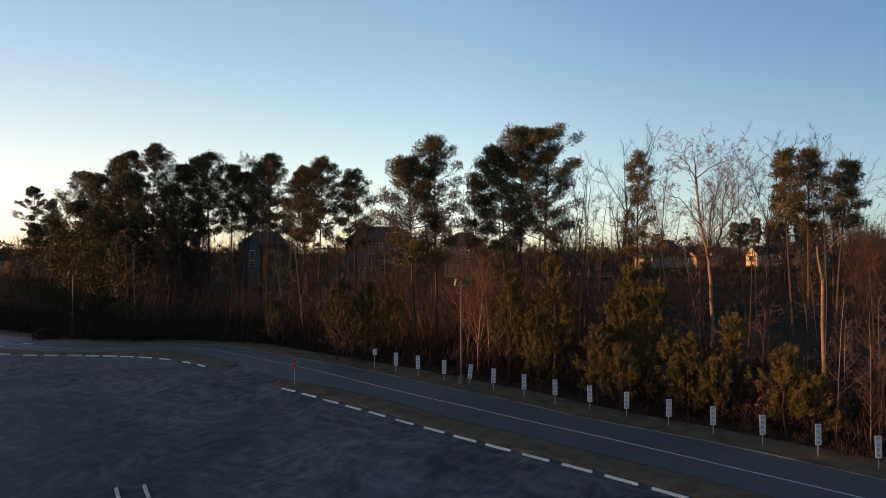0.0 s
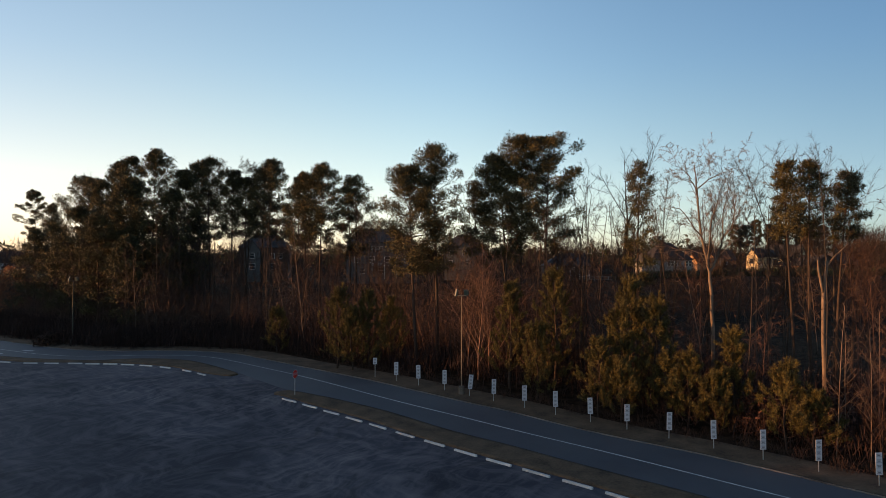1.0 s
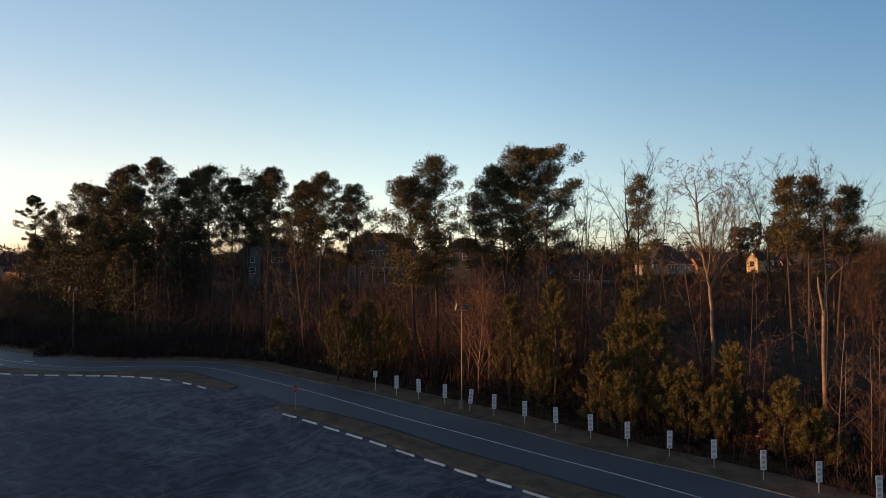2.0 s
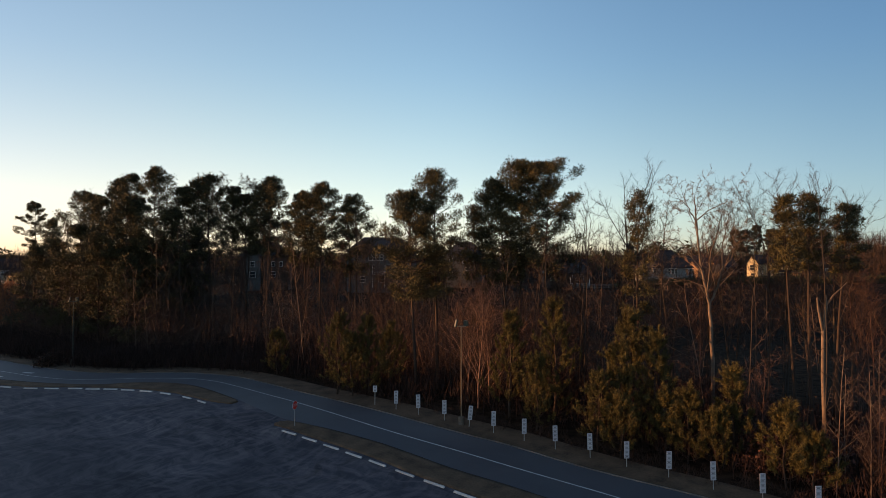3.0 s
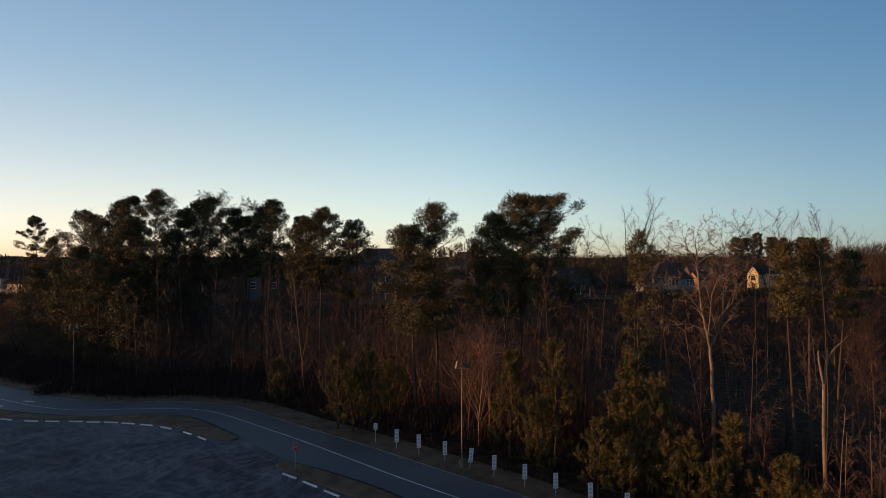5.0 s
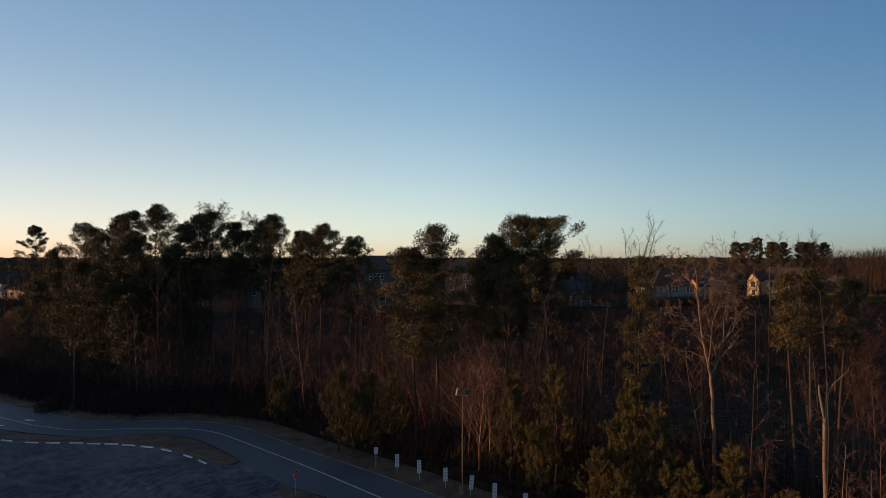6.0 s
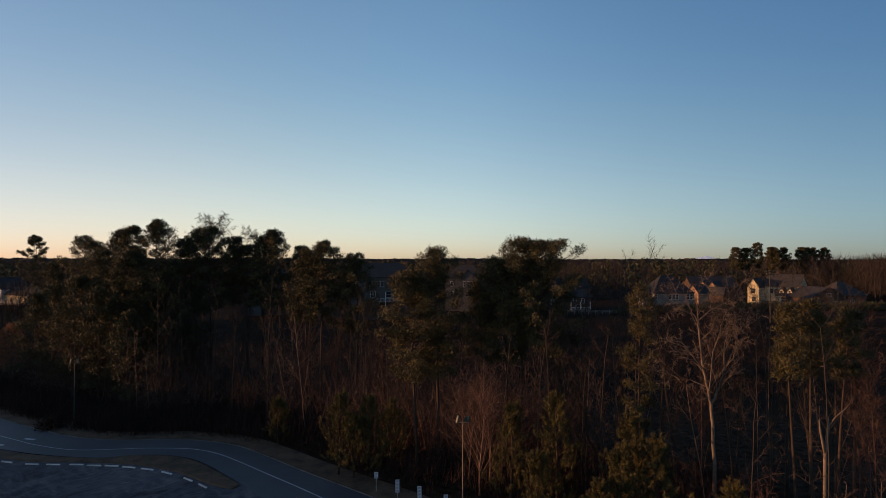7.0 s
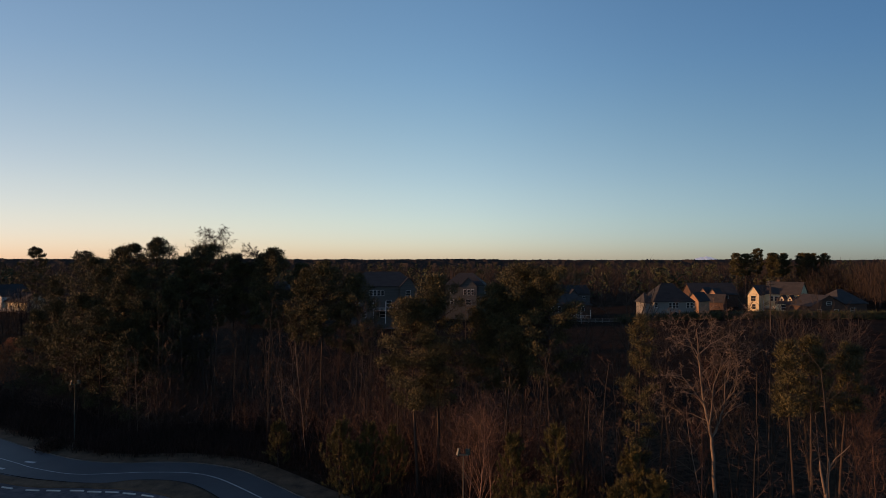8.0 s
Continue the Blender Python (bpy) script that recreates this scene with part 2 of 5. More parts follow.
def ground_material():
    """Leaf litter and dry grass by the road, dull winter turf on the field behind the trees."""
    m = bpy.data.materials.new("litter_and_turf")
    m.use_nodes = True
    n, l = m.node_tree.nodes, m.node_tree.links
    p = n["Principled BSDF"]
    p.inputs["Roughness"].default_value = 0.95
    p.inputs["Specular IOR Level"].default_value = 0.02
    co = n.new("ShaderNodeTexCoord")
    cols = []
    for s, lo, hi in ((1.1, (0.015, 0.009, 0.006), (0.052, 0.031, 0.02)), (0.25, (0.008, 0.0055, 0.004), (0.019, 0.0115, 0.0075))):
        t, r = n.new("ShaderNodeTexNoise"), n.new("ShaderNodeValToRGB")
        t.inputs["Scale"].default_value, t.inputs["Detail"].default_value = s, 9
        l.new(co.outputs["Object"], t.inputs["Vector"])
        l.new(t.outputs["Fac"], r.inputs[0])
        r.color_ramp.elements[0].position, r.color_ramp.elements[1].position = 0.35, 0.68
        r.color_ramp.elements[0].color, r.color_ramp.elements[1].color = (*lo, 1), (*hi, 1)
        cols.append(r)
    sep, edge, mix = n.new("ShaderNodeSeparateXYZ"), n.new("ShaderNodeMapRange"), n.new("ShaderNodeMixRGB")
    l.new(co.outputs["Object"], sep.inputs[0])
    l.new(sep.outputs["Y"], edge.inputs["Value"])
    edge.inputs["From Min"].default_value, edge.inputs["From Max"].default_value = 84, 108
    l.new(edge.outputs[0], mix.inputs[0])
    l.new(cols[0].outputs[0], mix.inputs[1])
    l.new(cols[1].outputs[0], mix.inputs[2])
    l.new(mix.outputs[0], p.inputs["Base Color"])
    fine, bp = n.new("ShaderNodeTexNoise"), n.new("ShaderNodeBump")
    fine.inputs["Scale"].default_value, fine.inputs["Detail"].default_value = 6, 8
    l.new(co.outputs["Object"], fine.inputs["Vector"])
    l.new(fine.outputs["Fac"], bp.inputs["Height"])
    bp.inputs["Strength"].default_value, bp.inputs["Distance"].default_value = 0.8, 0.12
    l.new(bp.outputs[0], p.inputs["Normal"])
    return m


GROUND = ground_material()
VERGE = material("dry_verge_turf", (0.03, 0.019, 0.011), (0.15, 0.09, 0.053), 0.95, 0.7, 7, 0.8)


# ---- mesh helpers ----
def smooth(a, b, v):
    u = min(1.0, max(0.0, (v - a) / (b - a)))
    return u * u * (3 - 2 * u)


def land(x, y):
    """Height of the ground."""
    return 0.85 * smooth(42, 62, y) + 4.1 * smooth(85, 175, y) + 2.2 * smooth(30, 100, x) * smooth(110, 190, y) + 4.0 * smooth(320, 900, y)


def mesh_of(name, verts, faces, mat):
    """A mesh from numpy arrays: verts (n, 3); faces (m, k) or a list of such."""
    me = bpy.data.meshes.new(name)
    verts = np.asarray(verts, dtype=np.float32)
    blocks = [np.asarray(f, dtype=np.int32) for f in (faces if isinstance(faces, list) else [faces]) if len(f)]
    loops = np.concatenate([b.ravel() for b in blocks])
    sizes = np.concatenate([np.full(len(b), b.shape[1], dtype=np.int32) for b in blocks])
    starts = np.concatenate([[0], np.cumsum(sizes)[:-1]]).astype(np.int32)
    me.vertices.add(len(verts))
    me.vertices.foreach_set("co", verts.ravel())
    me.loops.add(len(loops))
    me.loops.foreach_set("vertex_index", loops)
    me.polygons.add(len(sizes))
    me.polygons.foreach_set("loop_start", starts)
    me.update(calc_edges=True)
    for m in mat if isinstance(mat, tuple) else (mat,):
        me.materials.append(m)
    if isinstance(mat, tuple):
        me.polygons.foreach_set("material_index", np.concatenate([np.full(len(b), k, dtype=np.int32) for k, b in enumerate(blocks)]))
    return me


def part(name, data, material_=None, parent=None, label=""):
    """Links a bmesh or a mesh as one object under a thing or a part."""
    if isinstance(data, bmesh.types.BMesh):
        me = bpy.data.meshes.new(name)
        data.to_mesh(me)
        data.free()
        data = me
    if material_ is not None:
        data.materials.clear()
        data.materials.append(material_)
    ob = new(name, data)
    ob.parent = parent
    if label:
        ob["label"] = label
    return ob


def box(bm, x0, x1, y0, y1, z0, z1, bevel=0.0):
    made = bmesh.ops.create_cube(bm, size=1.0, matrix=Matrix.Translation(((x0 + x1) / 2, (y0 + y1) / 2, (z0 + z1) / 2)) @ Matrix.Diagonal((x1 - x0, y1 - y0, z1 - z0, 1)))
    if bevel:
        edges = {e for v in made["verts"] for e in v.link_edges}
        bmesh.ops.bevel(bm, geom=list(edges), offset=bevel, segments=2, affect="EDGES", profile=0.6)
    return bm


def boxes(*specs, bevel=0.0):
    bm = bmesh.new()
    for s in specs:
        box(bm, *s, bevel=bevel)
    return bm


def rod(bm, p0, p1, r0, r1, sides=10):
    p0, p1 = Vector(p0), Vector(p1)
    d = p1 - p0
    m = Matrix.Translation((p0 + p1) / 2) @ d.to_track_quat("Z", "Y").to_matrix().to_4x4()
    bmesh.ops.create_cone(bm, cap_ends=True, segments=sides, radius1=r0, radius2=r1, depth=d.length, matrix=m)
    return bm


def tubes(segs, sides):
    """Tapered prisms, one for each (p0, p1, r0, r1)."""
    a = np.array(segs, dtype=np.float64).reshape(-1, 8)
    p0, p1, r0, r1 = a[:, 0:3], a[:, 3:6], a[:, 6:7], a[:, 7:8]
    d = p1 - p0
    d /= np.linalg.norm(d, axis=1, keepdims=True) + 1e-9
    ref = np.where(np.abs(d[:, 2:3]) > 0.9, [[1.0, 0, 0]], [[0, 0, 1.0]])
    u = np.cross(d, ref)
    u /= np.linalg.norm(u, axis=1, keepdims=True) + 1e-9
    w = np.cross(d, u)
    rings = []
    for p, r in ((p0, r0), (p1, r1)):
        for k in range(sides):
            c, s = math.cos(2 * math.pi * k / sides), math.sin(2 * math.pi * k / sides)
            rings.append(p + r * (c * u + s * w))
    v = np.stack(rings, axis=1).reshape(-1, 3)
    base = np.arange(len(a))[:, None] * 2 * sides
    f = np.concatenate([base + np.array([[k, (k + 1) % sides, sides + (k + 1) % sides, sides + k]]) for k in range(sides)])
    return v, f


def stem(points, radii, sides):
    """One closed tapering tube along a line of points."""
    p, v = [Vector(q) for q in points], []
    for k, (c, r) in enumerate(zip(p, radii)):
        d = (p[min(k + 1, len(p) - 1)] - p[max(k - 1, 0)]).normalized()
        u = d.cross(Vector((0, 1, 0)) if abs(d.y) < 0.9 else Vector((1, 0, 0))).normalized()
        w = d.cross(u)
        v += [tuple(c + (u * math.cos(2 * math.pi * i / sides) + w * math.sin(2 * math.pi * i / sides)) * r) for i in range(sides)]
    f = [(k * sides + i, k * sides + (i + 1) % sides, (k + 1) * sides + (i + 1) % sides, (k + 1) * sides + i) for k in range(len(p) - 1) for i in range(sides)]
    return np.array(v), [np.array(f), np.array([list(range(sides))[::-1]])]


def blades(centres, dirs, length, width, rs):
    """Thin triangles, each from its centre out along its direction."""
    c, d = np.asarray(centres), np.asarray(dirs)
    d = d / (np.linalg.norm(d, axis=1, keepdims=True) + 1e-9)
    side = np.cross(d, rs.normal(size=d.shape))
    side /= np.linalg.norm(side, axis=1, keepdims=True) + 1e-9
    n = len(c)
    ln, wd = np.broadcast_to(length, (n,))[:, None], np.broadcast_to(width, (n,))[:, None]
    v = np.stack([c - side * wd / 2, c + side * wd / 2, c + d * ln], axis=1).reshape(-1, 3)
    return v, np.arange(3 * n).reshape(-1, 3)


def joined(parts):
    vs, fs, base = [], [], 0
    for v, f in parts:
        vs.append(v)
        fs.append(np.asarray(f) + base)
        base += len(v)
    return np.concatenate(vs), fs


def tree_base(name, x, y, label, group, turn=0.0, sink=0.3):
    ob = new(name)
    ob.matrix_world = pose(x, y, land(x, y) - sink, 0, 0, turn)
    return tagged(ob, label, "tree", group)


def tufts(spots, per, length, width, rs, up=0.35, spread=1.0, jitter=0.18):
    """Needle tufts round the spots; each spot is a place and the way it grows."""
    a = np.array(spots).reshape(-1, 6)
    c = np.repeat(a[:, :3], per, axis=0)
    g = np.repeat(a[:, 3:], per, axis=0)
    d = rs.normal(size=c.shape) * spread + g * 0.9 + np.array([0, 0, up])
    c = c + rs.normal(size=c.shape) * jitter
    n = len(c)
    return blades(c, d, length * rs.uniform(0.6, 1.25, n), width * rs.uniform(0.7, 1.3, n), rs)


def pine_meshes(h, clear, reach, seed, full=1.0, flat=0.5, lean=(0.0, 0.0), wide=(1.0, 0.0), puff=1.0, per=40, blade=(0.32, 0.125)):
    """Trunk and crown of a tall pine: h high, bare up to clear * h, limbs reach long that end in plates of rounded needle clumps.
    flat: 0 gives a broad flat-topped dome, 1 a cone; wide: stretch of the crown along one heading."""
    rs, rd = np.random.RandomState(seed), random.Random(seed)
    segs, spots = [], []
    r0 = 0.0072 * h + 0.03
    top_z = h - 0.75 * puff

    def axis(z):
        u = z / h
        return np.array([lean[0] * u * u * h + 0.14 * math.sin(u * 5 + seed), lean[1] * u * u * h + 0.14 * math.cos(u * 4 + seed), z])

    def clump(c, size):
        high = h - 0.5 * size * puff
        spots.append((c[0], c[1], c[2] if c[2] < high else high - 0.7 * (c[2] - high), size * puff))

    line = [axis(top_z * k / 14) for k in range(15)]
    trunk = stem(line, [r0 * (1 - 0.9 * k / 14) * (1.3 if k == 0 else 1) for k in range(15)], 8)
    limbs = int(28 * full + 12)
    power = 4.6 - 3.4 * max(0.0, flat)
    gap = rd.uniform(0, 6.28)
    for k in range(limbs):
        u = (k + rd.random()) / limbs
        z = h * clear + (top_z - 0.3 - h * clear) * u
        shape = max(0.16, (1 - u**power) ** 0.6) * (0.62 + 0.38 * min(1, u / 0.35))
        heading = k * 2.4 + rd.uniform(-0.6, 0.6)
        stretch = 1 + (wide[0] - 1) * abs(math.cos(heading - wide[1]))
        ragged = 1.0 - 0.3 * max(0.0, math.cos(heading - gap + 3.0 * u)) - (0.35 if rd.random() < 0.22 else 0.0)
        ln = max(0.5, reach * shape * stretch * ragged * rd.uniform(0.8, 1.08))
        d = np.array([math.cos(heading), math.sin(heading), 0.02 + 0.8 * u**1.3 + rd.uniform(-0.25, 0.3)])
        p, r = axis(z), 0.02 + 0.013 * ln
        pieces = 5
        for j in range(pieces):
            d = d + np.array([rd.uniform(-0.22, 0.22), rd.uniform(-0.22, 0.22), rd.uniform(-0.08, 0.2)])
            q = p + d / np.linalg.norm(d) * ln / pieces
            segs.append((*p, *q, r, r * 0.76))
            r *= 0.76
            if j >= 2 or (j == 1 and (ln < 2.2 or rd.random() < 0.35)):
                for turn in (1, -1):
                    if rd.random() < 0.16:
                        continue
                    e = d / np.linalg.norm(d) * 0.7 + turn * np.array([-d[1], d[0], 0.0]) * rd.uniform(0.4, 1.2) + np.array([0, 0, rd.uniform(-0.35, 0.75)])
                    s = rd.uniform(0.5, 1.0) * (0.35 + 0.15 * ln) * (1.15 - 0.12 * j)
                    t = q + e / np.linalg.norm(e) * s
                    segs.append((*q, *t, r * 0.6, 0.01))
                    clump(t, rd.uniform(0.45, 0.95))
            p = q
        clump(p, rd.uniform(0.55, 1.0))
    for k in range(4):
        clump(axis(h - 0.6 * puff) + np.array([math.cos(k * 1.7), math.sin(k * 1.7), -0.25 * k]) * 0.45 * puff, 0.7)
    lv, lf = tubes(segs, 4)
    a = np.array(spots)
    c, size = np.repeat(a[:, :3], per, axis=0), np.repeat(a[:, 3:], per, axis=0)
    way = rs.normal(size=c.shape)
    way /= np.linalg.norm(way, axis=1, keepdims=True)
    far = rs.uniform(0.03, 1.0, (len(c), 1)) ** 0.45
    c = c + way * far * size * np.array([0.9, 0.9, 0.72])
    nv, nf = blades(c, way + rs.normal(size=c.shape) * 0.4 + np.array([0, 0, 0.45]), blade[0] * rs.uniform(0.6, 1.3, len(c)), blade[1] * rs.uniform(0.7, 1.3, len(c)), rs)
    v, f = joined([(lv, lf), (nv, nf)])
    return mesh_of("trunk", *trunk, PINE_BARK), mesh_of("crown", v, f, (PINE_BARK, NEEDLES))


def tall_pine(x, y, h, clear, reach, seed, label, full=1.0, flat=0.5, lean=(0.0, 0.0), wide=(1.0, 0.0), puff=1.0, **fineness):
    ob = tree_base("pine_tree", x, y, label, "tall pines")
    t, c = pine_meshes(h, clear, reach, seed, full, flat, lean, wide, puff, **fineness)
    part("trunk", t, None, ob)
    part("crown", c, None, ob)
    return ob


def young_pine(x, y, h, r, seed, label, full=1.2):
    """A bushy young pine, needled nearly to the ground, ragged, with upright shoots."""
    rs, rd = np.random.RandomState(seed), random.Random(seed)
    ob = tree_base("young_pine", x, y, label, "young pines")
    segs, spots = [], []
    bend = [(0.10 * math.sin(k * 0.9 + seed), 0.10 * math.cos(k * 0.7 + seed), h * 0.96 * k / 8) for k in range(9)]
    trunk = stem(bend, [(0.011 * h + 0.01) * (1 - k / 9) + 0.012 for k in range(9)], 7)
    limbs = int((7 + 3.4 * h) * full)
    for k in range(limbs):
        u = ((k + rd.random()) / limbs) ** 0.9
        a = k * 2.4 + rd.uniform(-0.5, 0.5)
        ln = r * (1.05 - u) ** 0.7 * (0.75 + 0.25 * math.sin(u * 3.1)) * rd.choice((0.55, 0.8, 1.0, 1.3))
        d = np.array([math.cos(a), math.sin(a), 0.1 + 0.55 * u])
        p, w = np.array([0, 0, h * (0.07 + 0.88 * u)]), 0.028
        for i in range(4):
            d = d + np.array([rd.uniform(-0.25, 0.25), rd.uniform(-0.25, 0.25), 0.16])
            q = p + d / np.linalg.norm(d) * ln / 4
            segs.append((*p, *q, w, w * 0.7))
            w *= 0.7
            if i >= 1:
                for _ in range(2 if i == 3 else 1):
                    e = d / np.linalg.norm(d) * 0.6 + rs.normal(size=3) * 0.4 + np.array([0, 0, 0.85])
                    e /= np.linalg.norm(e)
                    s = rd.uniform(0.5, 1.05)
                    segs.append((*q, *(q + e * s), 0.012, 0.006))
                    for f in (0.3, 0.5, 0.7, 0.86, 1.0):
                        spots.append((*(q + e * s * f), *e))
            p = q
    for k in range(8):
        spots.append((*(np.array(bend[-1]) + np.array([0, 0, -0.25 + 0.09 * k])), 0, 0, 1.6))
    part("trunk", mesh_of("trunk", *trunk, PINE_BARK), None, ob)
    lv, lf = tubes(segs, 4)
    nv, nf = tufts(spots, 26, 0.25, 0.034, rs, 0.15, 0.8, 0.04)
    v, f = joined([(lv, lf), (nv, nf)])
    part("crown", mesh_of("crown", v, f, (PINE_BARK, YOUNG_NEEDLES)), None, ob)
    return ob


def bare_meshes(h, seed, fork=0.4, spread=0.55, limbs=9, girth=1.0, upright=0.35, mat=None, twig_mat=None, twist=0.12, fine=3, limb=0.48, thin=0.009, side=1.6, bits=(10, 7, 5), lead=0.64, guides=()):
    """Trunk and leafless crown of a broadleaf tree: limbs, branches, and fine straight twigs at their joints.
    fine: twigs at each joint; side: branches at each joint of a limb. guides: the trunk and main limbs, each a start radius,
    a drift in depth and (across, up) bends; without them they grow by chance."""
    rd, rs = random.Random(seed), np.random.RandomState(seed)
    line, crown, twigs = [], [], []

    def aside(d, much, lift=0.6):
        s = d.orthogonal().normalized()
        s.rotate(Matrix.Rotation(rd.uniform(0, 2 * math.pi), 3, d))
        return (d * (1 - much * 0.55) + s * much * rd.uniform(0.6, 1.4) + Vector((0, 0, upright * lift))).normalized()

    def grow(p, d, ln, r, level):
        pieces = bits[level]
        for k in range(pieces):
            wob = twist * (0.6, 1.0, 1.3)[level]
            d = d + Vector((rd.uniform(-wob, wob), rd.uniform(-wob, wob), rd.uniform(-wob, wob) + upright * (0.3, 0.10, 0.04)[level]))
            d.normalize()
            q = p + d * ln / pieces
            r1 = max(thin * 0.7, r * (0.91, 0.84, 0.76)[level])
            if level == 0:
                line.append((p.copy(), r))
                if k == pieces - 1:
                    line.append((q.copy(), r1))
            else:
                crown.append((*p, *q, r, r1))
            frac = (k + 1) / pieces
            if level == 0:
                n = 0 if frac < fork else max(1, round(limbs / (pieces * (1 - fork) + 1)))
                for _ in range(n):
                    grow(q, aside(d, spread), h * 0.86 * limb * (1.12 - frac * lead / 0.86) ** 0.55 * rd.uniform(0.6, 1.15), r1 * 0.52, 1)
                if k == pieces - 1 and lead < 0.8:
                    for _ in range(3):
                        grow(q, aside(d, spread * 0.7), h * (1 - lead) * rd.uniform(0.8, 1.15), r1 * 0.68, 1)
            elif level == 1 and k:
                for _ in range(int(side + rd.random())):
                    grow(q, aside(d, spread * 1.5, 0.3), ln * 0.55 * (1.15 - 0.75 * frac) * rd.uniform(0.5, 1.2), r1 * 0.55, 2)
            if level == 2 or (level == 1 and k > pieces * 0.5):
                for _ in range(fine + (2 if k == pieces - 1 else 0)):
                    e = aside(d, spread * 1.4, 0.25)
                    twigs.append((*p.lerp(q, rd.random()), *e, ln * (0.4 if level == 2 else 0.16) * rd.uniform(0.5, 1.2)))
            p, r = q, r1

    def follow(r, drift, bends, first):
        pts = [Vector((x, drift * j / len(bends), z)) for j, (x, z) in enumerate(bends)]
        steps = [a.lerp(b, i / 3) + Vector((rd.uniform(-0.07, 0.07), rd.uniform(-0.07, 0.07), 0)) * (i > 0) for a, b in zip(pts, pts[1:]) for i in range(3)] + [pts[-1]]
        for j, (p, q) in enumerate(zip(steps, steps[1:])):
            frac = j / (len(steps) - 1)
            w0, w1 = r * (1 - 0.8 * frac), r * (1 - 0.8 * (frac + 1 / (len(steps) - 1)))
            if first:
                line.append((p.copy(), w0))
                if j == len(steps) - 2:
                    line.append((q.copy(), w1))
            else:
                crown.append((*p, *q, w0, w1))
            if (first and q.z < h * 0.5) or (not first and j < 1):
                continue
            for _ in range(int(side + rd.random())):
                d = (q - p).normalized()
                grow(q, aside(d, spread, 0.5), h * limb * 0.22 * rd.uniform(0.5, 1.3), max(thin, w1 * 0.45), 1)

    if guides:
        for j, (r, drift, *bends) in enumerate(guides):
            follow(r, drift, bends, j == 0)
    else:
        grow(Vector((0, 0, 0)), Vector((rd.uniform(-0.06, 0.06), rd.uniform(-0.06, 0.06), 1)), h * lead, (0.0075 * h + 0.02) * girth, 0)
    m = mat or GREY_BARK
    k = 1.0 if guides else h / max(s[5] for s in crown)
    trunk = stem([p * k for p, _ in line], [r for _, r in line], 8)
    a = np.array(crown)
    a[:, :6] *= k
    t = np.array(twigs)
    tw = blades(t[:, :3] * k, t[:, 3:6], t[:, 6] * k, thin * 1.9, rs)
    v, f = joined([tubes(a, 3), tw])
    return mesh_of("trunk", *trunk, m), mesh_of("crown", v, f, (m, twig_mat or m))


def bare_tree(x, y, h, seed, label, group="bare trees", name="bare_tree", **shape):
    ob = tree_base(name, x, y, label, group)
    t, c = bare_meshes(h, seed, **shape)
    part("trunk", t, None, ob)
    part("crown", c, None, ob)
    return ob


# ---- ground, lot, road ----
def sheet(name, xs, ys, mat, lift=0.0):
    gx, gy = np.meshgrid(xs, ys)
    z = np.array([[land(a, b) + lift for a in xs] for b in ys])
    v = np.stack([gx, gy, z], axis=-1).reshape(-1, 3)
    w = len(xs)
    f = [(j * w + i, j * w + i + 1, (j + 1) * w + i + 1, (j + 1) * w + i) for j in range(len(ys) - 1) for i in range(w - 1)]
    return mesh_of(name, v, np.array(f), mat)


near_x = np.concatenate([[-4500, -2000, -900, -500, -300], np.arange(-200, 201, 10), [300, 500, 900, 2000, 4500]])
near_y = np.concatenate([[-600, -300, -150, -60, 0, 20], np.arange(30, 92, 2), np.arange(95, 300, 8), [320, 360, 400, 450, 520, 600, 900, 1500, 3000, 4800]])
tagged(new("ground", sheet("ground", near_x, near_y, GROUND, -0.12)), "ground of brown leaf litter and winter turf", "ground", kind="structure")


def curve(points, step):
    """Even points along a smooth line through the given ones."""
    p = [Vector(q) for q in points]
    dense = []
    for k in range(len(p) - 1):
        a, b = p[k], p[k + 1]
        ta = (b - p[k - 1]) / 2 if k else (b - a)
        tb = (p[k + 2] - a) / 2 if k + 2 < len(p) else (b - a)
        for j in range(20):
            u = j / 20
            dense.append(a * (2 * u**3 - 3 * u**2 + 1) + ta * (u**3 - 2 * u**2 + u) + b * (-2 * u**3 + 3 * u**2) + tb * (u**3 - u**2))
    dense.append(p[-1])
    out, left = [dense[0]], step
    for a, b in zip(dense, dense[1:]):
        d = (b - a).length
        while d >= left and d > 1e-9:
            a = a.lerp(b, left / d)
            d = (b - a).length
            out.append(a.copy())
            left = step
        left -= d
    return out


def even(line, count):
    """The line with exactly that many points, evenly spaced along it."""
    total = [0.0]
    for a, b in zip(line, line[1:]):
        total.append(total[-1] + (b - a).length)
    out, k = [], 0
    for i in range(count):
        s = total[-1] * i / (count - 1)
        while k < len(line) - 2 and total[k + 1] < s:
            k += 1
        out.append(line[k].lerp(line[k + 1], (s - total[k]) / max(1e-9, total[k + 1] - total[k])))
    return out


